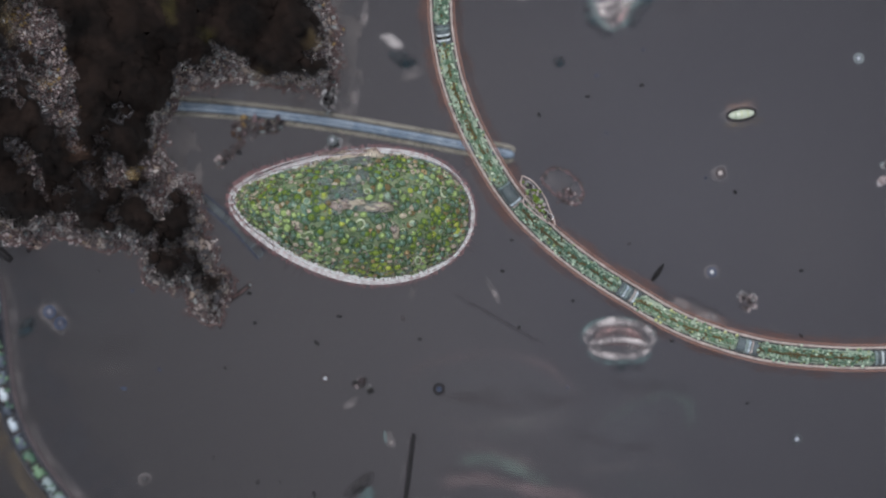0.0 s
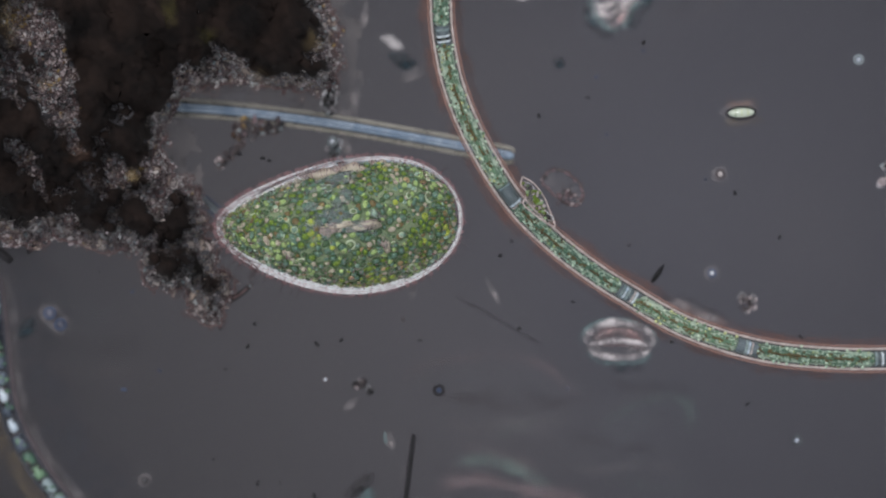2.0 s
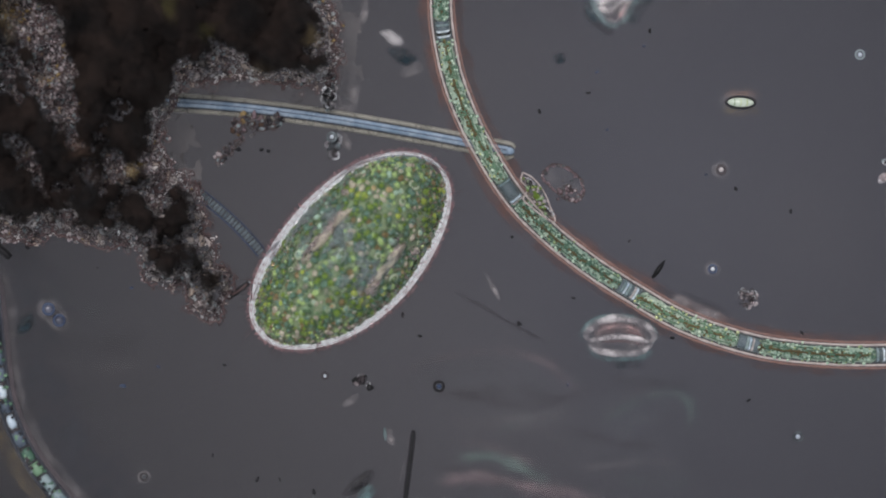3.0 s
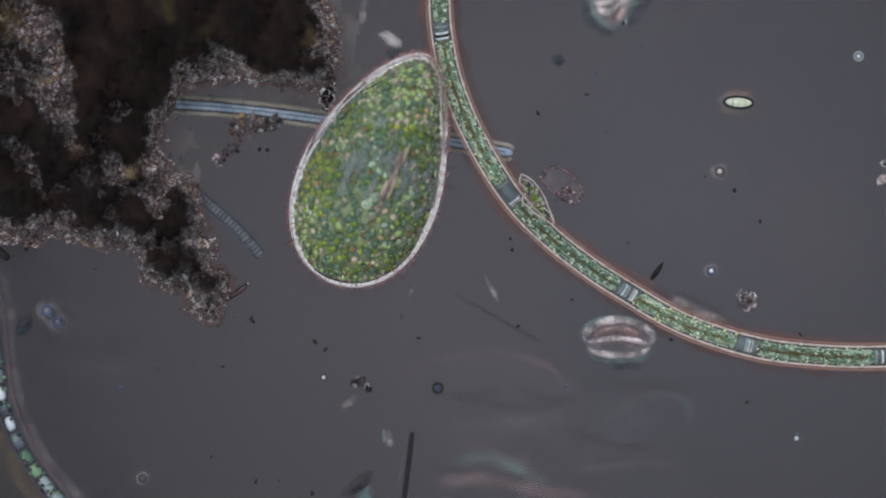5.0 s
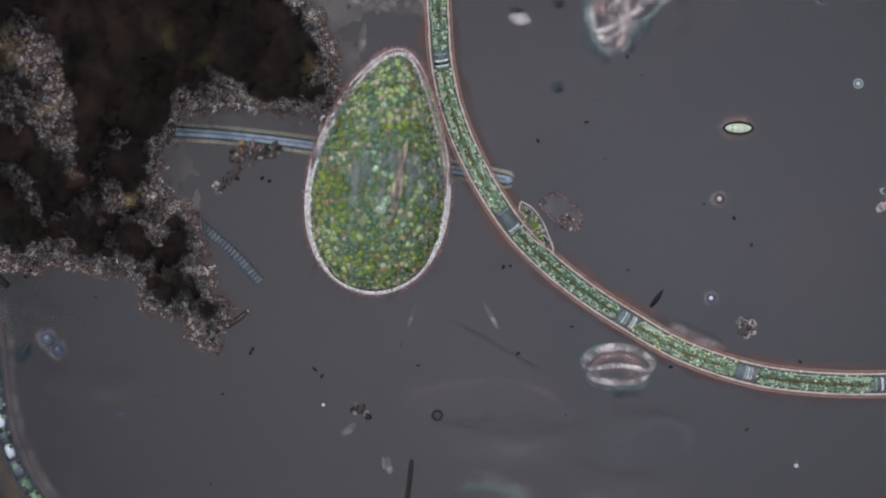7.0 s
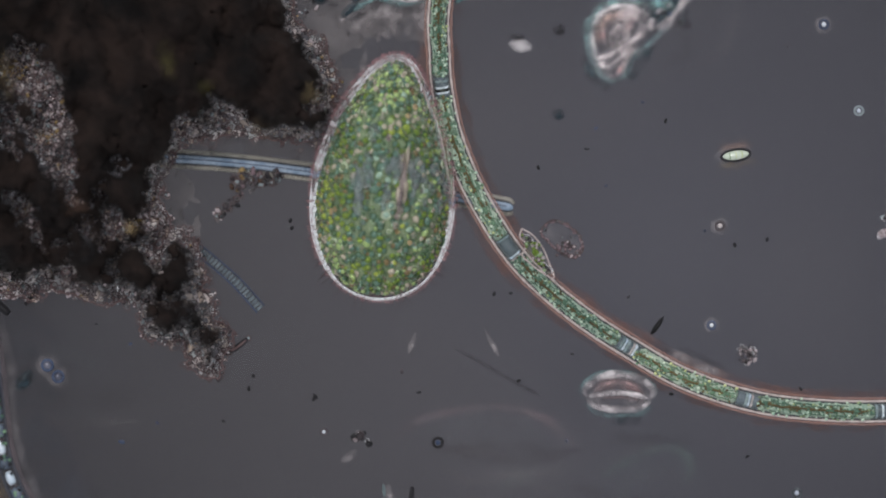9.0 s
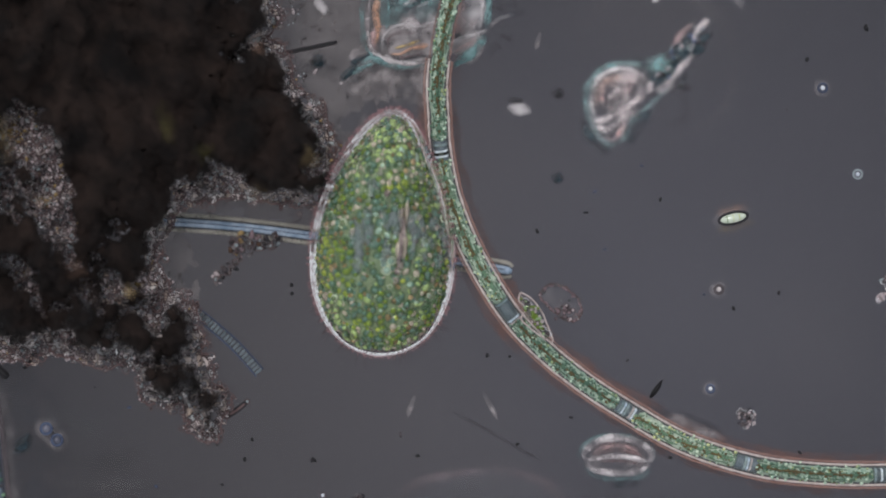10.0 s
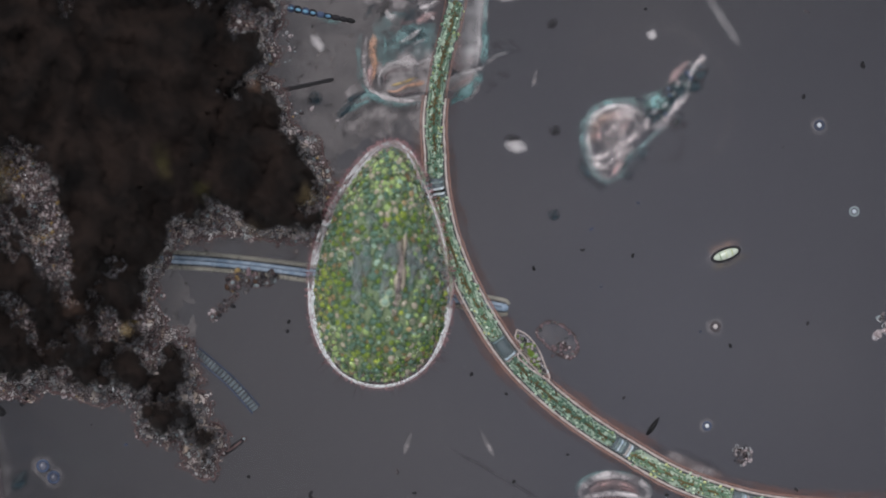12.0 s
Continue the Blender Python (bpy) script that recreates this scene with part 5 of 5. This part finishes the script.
def ring_cluster():
    """A hollow, ragged skin with a few glassy grains at its lower end."""
    top = thing("grain_cluster", 996, 330, "ragged hollow skin of grey-brown grains, glassy beads at one end", "grain cluster", z=0.07)
    o, rng = at(996, 330, 0.07), random.Random(6)
    loop = spline([(962, 310), (974, 299), (990, 297), (1012, 308), (1030, 326), (1033, 346), (1024, 361), (1004, 360), (990, 350), (976, 338), (963, 325), (959, 316), (962, 310)], 4)
    for k, r, mat, label in ((0, 0.0016, GRIT_RIM, "dark wrinkled outline"), (3, 0.0014, MAUVE, "pale wrinkled outline")):
        pts = [at(p.x + (996 - p.x) * 0.02 * k + 4 * noise.noise(Vector((i * 0.45, k, 1))), p.y + (330 - p.y) * 0.02 * k + 4 * noise.noise(Vector((i * 0.45, k, 5))), 0.075) - o for i, p in enumerate(loop)]
        part("skin", sweep(bmesh.new(), pts, r, 6), mat, top, label)
    patch("membrane", 996, 329, 40, 26, -35, FILM_GREY, top, o, 0.07, "dull clear membrane", 0.1, 0.2, 0.5, 0.3)
    spots = [(992, 345, 5), (1004, 355, 5), (1011, 343, 5), (1024, 354, 5), (1018, 343, 4), (998, 338, 3), (1014, 359, 4), (988, 298, 4), (966, 312, 4)]
    spots += [(rng.gauss(1006, 12), rng.gauss(342, 9), rng.uniform(2, 3.5)) for _ in range(22)] + [(p.x, p.y, rng.uniform(2, 3.4)) for p in loop[::2]]
    for x, y, r in spots:
        ob = link("grain", ringed(Vector((r, r * rng.uniform(0.75, 1), r * 0.7)) / 1000).mesh("grain", [rng.choice((MAUVE, MAUVE, GRIT, SHELL_TEAL)), GRIT_RIM]), None, top)
        ob.location = at(x, y, 0.077) - o
    return top


def spindle():
    """The clear lozenge-shaped cell that sits on the filament."""
    top = thing("spindle_cell", 948, 352, "clear lozenge-shaped cell with yellow content on the filament", "alga", z=0.167)
    o = at(948, 352, 0.167)

    def q(x, y, z=0.008):
        return at(x, y, 0.167 + z) - o
    rim = [q(p.x, p.y) for p in spline([(925, 311), (944, 322), (962, 345), (972, 368), (982, 398), (960, 388), (940, 372), (926, 358), (934, 340), (922, 326), (925, 311)], 5)]
    part("rim", sweep(bmesh.new(), rim, 0.0015, 7), WALL, top, "pinkish-white outline")
    part("body", sheet(bmesh.new(), [q(924, 314, 0), q(958, 342, 0), q(978, 394, 0), q(934, 356, 0)], 0.008, 8), SAP_FILM, top)
    h, rng = Heap(), random.Random(2)
    for _ in range(46):
        u = rng.gauss(0, 1)
        h.lump(q(948 + 9 * u + rng.gauss(0, 5), 350 + 14 * u + rng.gauss(0, 4), 0.014), rng.uniform(0.002, 0.0045), 1, 0.4, rng.choice((0, 0, 1, 2)))
    link("content", h.mesh("content", [ALGA_YELLOW, CHLORO_PALE, CREAM]), None, top, "yellow grains", True, "stuff")
    h = Heap()
    for x, y, a in ((936, 330, 0.010), (970, 382, 0.009)):
        h.lump(q(x, y, 0.012), (a * 1.3, a * 0.8, 0.008), 2, 0.4, 0, -0.9)
    link("plasm", h.mesh("plasm", [CLEAR]), None, top, "clear wrinkled plasm", True, "stuff").visible_shadow = False
    return top


def smears():
    """Large soft smears under the slide."""
    low = -0.08 - 0.2
    for strokes, label in (
            ([([(690, 690), (740, 655), (820, 634), (900, 630), (970, 654), (1030, 706)], 14, HAZE_PINK), ([(700, 700), (760, 668), (850, 652), (930, 660), (990, 700)], 44, HAZE_BLUE), ([(760, 700), (840, 706), (930, 700), (1000, 712)], 30, HAZE_DARK)], "faint grey arched smear under the slide"),
            ([([(1060, 742), (1096, 722), (1136, 704), (1176, 698)], 11, HAZE_PINK), ([(1066, 756), (1100, 736), (1138, 716), (1190, 702), (1226, 724), (1222, 780)], 14, HAZE_GREEN), ([(1080, 690), (1160, 686), (1240, 690)], 30, HAZE_DARK), ([(1090, 790), (1130, 752), (1190, 742)], 34, HAZE_BLUE)], "faint greenish curved smear under the slide"),
            ([([(800, 792), (850, 796), (900, 812), (960, 836)], 11, HAZE_PINK), ([(810, 822), (860, 816), (910, 834), (980, 862)], 20, HAZE_GREEN), ([(890, 790), (920, 766), (960, 768), (1010, 800), (1060, 812)], 10, HAZE), ([(880, 778), (920, 756), (950, 752)], 9, HAZE_GREEN), ([(780, 740), (830, 762), (900, 752), (980, 744), (1040, 730)], 24, HAZE),
              ([(820, 712), (900, 724), (990, 716), (1060, 700)], 24, HAZE_DARK), ([(760, 866), (850, 856), (960, 876), (1080, 900)], 26, HAZE_PINK), ([(980, 824), (1060, 836), (1160, 828), (1240, 846)], 12, HAZE), ([(760, 836), (830, 842), (900, 860)], 16, HAZE_DARK), ([(1000, 770), (1080, 790), (1180, 800)], 20, HAZE_DARK), ([(1100, 860), (1180, 868), (1240, 860)], 12, HAZE_GREEN)], "faint pinkish-grey streaked smear under the slide"),
            ([([(60, 640), (130, 656), (210, 658), (270, 648)], 12, HAZE), ([(40, 600), (120, 612), (200, 612), (260, 600)], 34, HAZE_DARK), ([(60, 520), (140, 540), (230, 530)], 50, HAZE_BLUE)], "faint grey smear under the slide"),
            ([([(1030, -90), (1040, -160), (1090, -215), (1160, -230), (1230, -215), (1290, -165), (1312, -90), (1290, -20), (1240, 22), (1180, 28)], 12, HAZE), ([(1140, -30), (1180, -50), (1220, -36), (1216, 4), (1170, 14)], 14, HAZE_DARK)], "faint grey ring smear under the slide")):
        (x, y) = strokes[0][0][0]
        top = thing("smear", x, y, label, "smear", "smears under the slide", z=low)
        for pts, w, mat in strokes:
            wisp("streak", pts, w, mat, top, at(x, y, low), low, "", 0.1, 0.55, 0.9 if w > 12 else 0.5)


# ---- the things in their places ----
clump()
chain("algal_filament", [(828, -330), (813, -247), (791, -157), (778, -67), (780, 0), (784, 60), (800, 140), (830, 220), (872, 298), (918, 364), (975, 421), (1045, 476), (1115, 521),
                         (1210, 575), (1325, 614), (1430, 630), (1562, 634), (1720, 622)], 43, [(814, -285, "tkdwd"), (783, 58, "dtdwkwd"), (904, 344, "tddddddwc"), (1115, 521, "dtwtdcwd"), (1325, 614, "dddtwcdd"), (1564, 634, "tdwdd")],
      "long curved green algal filament with pinkish-white walls")
beaded_filament()
needle("glassy_needle", [(262, 184), (400, 193), (560, 212), (740, 242), (910, 274)], 15, "long blue-grey glassy needle sticking out of the clump", NEEDLE, EDGE, z=0.022, tip=0.5, halo=True)
ribbed_rod()
needle("dark_needle", [(732, 768), (726, 820), (716, 900)], 6, "thin dark needle on the slide", INK, INK, z=0.10, tip=0.2)
needle("dark_needle", [(504, -112), (550, -121), (600, -132)], 4, "short dark needle stuck in the clump edge", INK, INK, z=0.10, tip=0.15, point=False)
tagged(wisp("pale_needle", [(1250, -310), (1272, -270), (1296, -230), (1322, -190)], 20, FILM_EVEN, None, Vector((0, 0, 0)), 0.004, "blurred pale grey needle", 0.4, 0.1, 0.3), category="needle")
needle("dark_needle", [(-14, 436), (2, 448), (18, 462)], 11, "thick dark rod at the clump edge", INK, INK, z=0.10, tip=0.4)
needle("dark_needle", [(46, 446), (57, 433), (68, 418)], 6, "short thin dark rod at the clump edge", INK, INK, z=0.10, tip=0.3)
needle("dark_needle", [(408, 530), (424, 519), (440, 506)], 6, "short dark rod at the clump tip", GRIT_RIM, INK, z=0.10, tip=0.3)
spindle()
folded_shell()
ragged_shell()
cast_skin()
smears()
ring_cluster()
crumb("grain_cluster", 1325, 534, 18, 60, [GRIT, GRIT, GRIT_DARK, CREAM], "small heap of pale and dark grains", "grain cluster", size=(0.0018, 0.0034), high=0.3)
crumb("grain_cluster", 438, 226, 29, 80, [MEMBRANE, HALO_GRAIN, MAUVE, GRIT_WARM, GRIT_DARK, GRIT_BLUE, HALO_GRAIN], "crumbly patch of grains hanging on the needle", "grain cluster", turn=20, squash=0.8, clear=False, high=0.15, size=(0.0022, 0.0052), rimmed=True)
crumb("grain_cluster", 480, 222, 28, 40, [HALO_GRAIN, GRIT_BLUE, GRIT_DARK, MEMBRANE], "pale grains strung along the needle", "grain cluster", turn=18, squash=0.4, clear=False, high=0.15, size=(0.0022, 0.0052), rimmed=True)
crumb("grain_cluster", 408, 268, 30, 34, [GRIT_DARK, MEMBRANE, HALO_GRAIN, INK], "dark stalk of grains under the needle", "grain cluster", turn=38, squash=0.3, clear=False, high=0.15, size=(0.0022, 0.0052), rimmed=True)
crumb("grain_cluster", 386, 286, 11, 10, [GRIT, GRIT_BLUE, GRIT_DARK, HALO_GRAIN], "small pale knot of grains", "grain cluster", clear=False, high=0.15, size=(0.0022, 0.0052), rimmed=True)
crumb("grain_cluster", 582, 170, 32, 40, [GRIT_BLUE, GRIT, GRIT_DARK, CREAM], "upright string of bluish grains by the clump", "grain cluster", turn=85, squash=0.3)
crumb("grain_cluster", 588, 262, 24, 14, [SHELL_TEAL, GRIT_BLUE, MEMBRANE], "pale string of grains under the needle", "grain cluster", turn=88, squash=0.35, size=(0.004, 0.008))
crumb("grain_cluster", 640, 688, 15, 12, [GRIT_DARK, INK, GRIT], "few dark grains together", "grain cluster", high=0.1)
crumb("grain_cluster", 1572, 303, 14, 12, [GRIT_BLUE, GRIT], "pale bluish ring of grains", "grain cluster", squash=1.7)
for x, y, r, turn, mat, label in (                                  
                                  (681, 775, (4, 14), 5, SHELL_TEAL, "small pale upright flake"), (1166, 483, (21, 5), 56, INK, "small dark slanting rod"), 
                                  
                                  ):
    speck(x, y, *r, turn, mat, label, "flake", "loose flakes")
for x, y, r, turn, mat, label in ((694, 71, (25, 12), -32, FILM_EVEN, "blurred pinkish-white oval flake near the clump"), (713, 104, (30, 16), -22, FILM_INK, "blurred dark teal flake near the clump"), (730, 128, (30, 13), 22, FILM_GREY, "blurred pale flake near the clump"),
                                  (636, 862, (40, 14), 36, FILM_DARK, "thick blurred dark rod on the slide"), (648, 880, (20, 14), 40, FILM_TEAL, "pale teal flake beside a dark rod"), (1236, 552, (58, 14), -24, FILM_GREY, "pale pinkish flake along the filament"), (1246, 541, (56, 8), -24, HAZE_DARK, "dark edge of a pinkish flake along the filament"),
                                  (43, 579, (24, 13), 48, FILM_INK, "dark oval cell by two beads"), (43, 578, (17, 9), 48, FILM_DARK, "dark middle of an oval cell by two beads"), (1180, 524, (30, 9), -30, HAZE_DARK, "faint dark flake on the filament"), (621, 155, (16, 40), 8, FILM_GREY, "faint pale flake by the clump"), (645, 20, (9, 34), -5, FILM_GREY, "faint upright flake by the clump"), (600, 190, (34, 14), -15, FILM_GREY, "faint pale flake across the needle"),
                                  (611, 252, (12, 20), 20, FILM_GREY, "faint pale flake by the needle"), (872, 512, (6, 30), 28, FILM_GREY, "faint grey flake on the slide"), (732, 512, (6, 26), -18, FILM_GREY, "faint grey flake on the slide"), (571, -197, (20, 11), -55, FILM_EVEN, "blurred pale flake by the clump"), (590, -240, (26, 9), -15, FILM_TEAL, "faint teal flake by the clump"),
                                  (568, -100, (16, 14), 50, FILM_INK, "blurred dark flake by the clump"), (923, -14, (23, 14), -4, FILM_EVEN, "small whitish blocky flake"), (918, -29, (17, 7), 0, FILM_DARK, "thin dark flake beside a whitish block"), (908, -283, (26, 14), 5, FILM_EVEN, "small whitish blocky flake"), (1165, -212, (11, 11), 0, FILM_EVEN, "small round whitish flake"),
                                  (993, -42, (13, 11), 20, FILM_DARK, "small round blurred dark flake"), (991, 108, (13, 12), 0, FILM_INK, "small round blurred dark flake"), (957, -135, (6, 18), -12, FILM_GREY, "small pale upright flake"), (988, -232, (14, 9), 30, FILM_DARK, "faint dark flake on the slide"), (690, 778, (9, 20), 8, FILM_GREY, "faint upright flake on the slide"), (620, 715, (20, 9), 35, FILM_GREY, "faint pale flake on the slide")):
    soft_flake("flake", x, y, *r, turn, mat, label)
for pts, w, mat, label in (([(800, 520), (850, 546), (905, 578), (968, 612)], 8, FILM_DARK, "faint dark hair on the slide"), ([(705, 870), (718, 810), (724, 770)], 5, FILM_GREY, "faint pale hair beside the dark needle")):
    tagged(wisp("hair", pts, w, mat, None, Vector((0, 0, 0)), 0.06, label, 0.3, 0.2, 0.5), category="hair")
bead(85, 553, 11, "glassy bead with a dark blue rim, beside its twin", BEAD_DIM, halo=True, group="pair of beads", full=0.72)
bead(104, 573, 11, "glassy bead with a dark blue rim, beside its twin", BEAD_DIM, halo=True, group="pair of beads", full=0.72)
bead(1262, 482, 8, halo=True)
bead(1277, 306, 9, "bright pinkish bead with a dark edge", CREAM, GRIT_DARK, halo=True)
bead(1523, 102, 9, "small bright bluish glassy bead", BEAD, GRIT_BLUE)
bead(1413, 779, 9, "small bright bluish glassy bead", BEAD, GRIT_BLUE)
bead(777, 690, 10, "dark blue bead on the slide", BLUE_INK, INK)
bead(575, 671, 7, "small dim whitish bead on the slide", BEAD, GRIT_DARK)
bead(254, 850, 7, "small dim whitish bead on the slide", GRIT_BLUE, GRIT_DARK, halo=True)
bead(1461, -51, 9, halo=True)
bead(12, 427, 9, "bright pinkish bead at the clump edge", SILICA, GRIT)
bead(405, 528, 8, "small white bead at the clump tip", CREAM, GRIT_RIM, full=0.6)
bead(441, 505, 5, "tiny pale bead on a dark rod", GRIT_BLUE, GRIT_RIM, full=0.6)
bead(599, 94, 10, "glassy pinkish bead at the clump edge", GRIT, SHELL)
bead(587, 248, 9, "glassy blue bead under the needle", BEAD, GRIT_BLUE)


def beaded_stick():
    top = thing("beaded_stick", 578, -245, "dark blue beaded stick of bacteria at the clump", "bacterium", z=0.08)
    o = at(578, -245, 0.08)
    for i in range(9):
        u = i / 8
        h = Heap()
        h.lump(at(524 + 106 * u, -258 + 22 * u, 0.08) - o, (0.0095, 0.0075 - 0.003 * u, 0.006), 2, 0.15, 0, -0.2)
        one = link("bead", h.mesh("bead", [INK if i % 2 or i > 5 else BLUE_INK]), None, top)
        if i in (0, 1, 2, 3, 5):
            h = Heap()
            h.lump(at(524 + 106 * u, -258 + 22 * u, 0.086) - o, (0.0062, 0.0032, 0.002), 1, 0.1, 0, -0.2)
            link("glint", h.mesh("glint", [BLUE_GLINT]), None, one, "blue spot")
    return top


beaded_stick()
SPECKS = [(955, 203, 4), (1041, 170, 4), (1075, 235, 3), (1115, 432, 4), (560, 608, 5), (397, 652, 4), (280, 655, 4), (218, 689, 6), (713, 564, 5), (743, 601, 4), (1005, 687, 3), (1325, 715, 3),
          (1420, 595, 4), (450, 572, 4), (555, 877, 6), (376, 812, 3), (172, 480, 3), (906, 425, 4), (920, 580, 4), (1190, 604, 4), (1303, 340, 4), (1250, 315, 3), (1153, -257, 4), (1538, -157, 6),
          (1438, -252, 4), (1433, -102, 4), (1397, -12, 3), (1140, 87, 3), (1057, 133, 3), (232, 515, 4), (495, 855, 3), (455, 855, 4), (1035, 455, 4), (1015, 533, 4)]
for x, y, r in SPECKS:
    k = random.Random(x)
    speck(x, y, r * k.uniform(0.9, 1.5), r * k.uniform(0.6, 0.9), k.uniform(0, 180), k.choice((INK, INK, BLUE_INK, GRIT_DARK)))
swimmers = [speck(0, 0, 5, 3.4, 0, INK, "tiny dark drifting bacterium", "bacterium", "drifting bacteria") for _ in range(7)]
the_diatom = diatom()
the_cell = ciliate()


# ---- what moves ----
def motions():
    # seconds, plan x and y (mm), heading of the long axis, roll about it (degrees)
    rows = [(0.0, 622, 363, -2.6, 0), (0.5, 612, 364, -2.6, 0), (1.0, 602, 367, -2.2, 0), (1.5, 597, 369, -1.7, 1), (1.8, 597, 376, 1, 5), (2.0, 599, 383, 5, 9), (2.2, 612, 397, 15, 17), (2.3, 619, 406, 25, 23),
            (2.4, 620, 413, 32, 28), (2.6, 617, 426, 39.5, 34), (2.8, 613, 436, 44, 38), (3.0, 613, 443, 46.6, 42), (3.1, 630, 434, 49.5, 46), (3.2, 660, 413, 53, 50), (3.4, 676, 398, 56, 55), (4.0, 668, 356, 61, 72), (4.8, 661, 314, 66, 88),
            (5.0, 668, 299, 69.5, 90), (5.2, 670, 291, 72, 90), (5.5, 669, 284, 76.5, 90), (6.0, 670, 275, 80.5, 90), (6.5, 673, 263, 83, 90), (7.0, 676, 257, 84.5, 90), (7.5, 676, 254, 85.5, 90), (7.7, 677, 252, 86, 90),
            (9.3, 681, 212, 88, 90), (9.5, 681, 208, 88.5, 90), (10.0, 682, 205, 88.5, 90), (10.5, 682, 202, 88.5, 90), (11.0, 684, 199, 88.5, 90), (11.5, 685, 196, 88.5, 90), (12.0, 685, 195, 88.5, 90)]
    walk(the_cell, [(t, Matrix.Translation(at(x, y, 0.165)) @ pose(0, 0, 0, 0, 0, a) @ pose(0, 0, 0, r)) for t, x, y, a, r in rows])
    rows = [(0.0, 1314, 202, 8), (1.0, 1312, 201, 8), (1.5, 1312, 201, 6), (2.0, 1314, 197, 3), (2.5, 1311, 190, -2), (3.0, 1311, 187, -2), (5.0, 1310, 184, -3), (6.0, 1311, 181, -3),
            (7.0, 1310, 181, 0), (7.5, 1309, 181, 2), (9.5, 1303, 181, 10), (10.5, 1301, 178, 14), (11.0, 1300, 177, 16), (12.0, 1295, 178, 20)]
    walk(the_diatom, [(t, Matrix.Translation(at(x, y, 0.11)) @ pose(0, 0, 0, 0, 0, a)) for t, x, y, a in rows])
    tracks = [[(0, 1137, 150), (1.5, 1137, 84), (3, 1150, 60), (6, 1090, 40), (9, 1180, 120), (12, 1130, 180)],
              [(0, 890, 480), (1.5, 875, 405), (3, 918, 578), (5.5, 906, 428), (9.5, 872, 425), (12, 845, 390)],
              [(0, 600, 560), (1.5, 618, 594), (3, 560, 608), (5.5, 580, 622), (9.5, 556, 610), (12, 560, 600)],
              [(0, 440, 520), (1.5, 434, 630), (3, 447, 560), (5.5, 447, 570), (9.5, 440, 600), (12, 420, 640)],
              [(0, 468, 300), (3.2, 463, 270), (5.5, 462, 267), (7.7, 478, 275), (9.3, 519, 298), (12, 521, 297)],
              [(0, 480, 310), (3.2, 475, 272), (5.5, 476, 268), (7.7, 488, 285), (9.3, 521, 312), (12, 519, 314)],
              [(0, 1420, 480), (1.5, 1376, 446), (3, 1400, 380), (6, 1330, 400), (9, 1360, 330), (12, 1440, 300)]]
    for ob, rows in zip(swimmers, tracks):
        walk(ob, [(t, Matrix.Translation(at(x, y, 0.12)) @ pose(0, 0, 0, 0, 0, 25 * t % 80)) for t, x, y in rows])


motions()
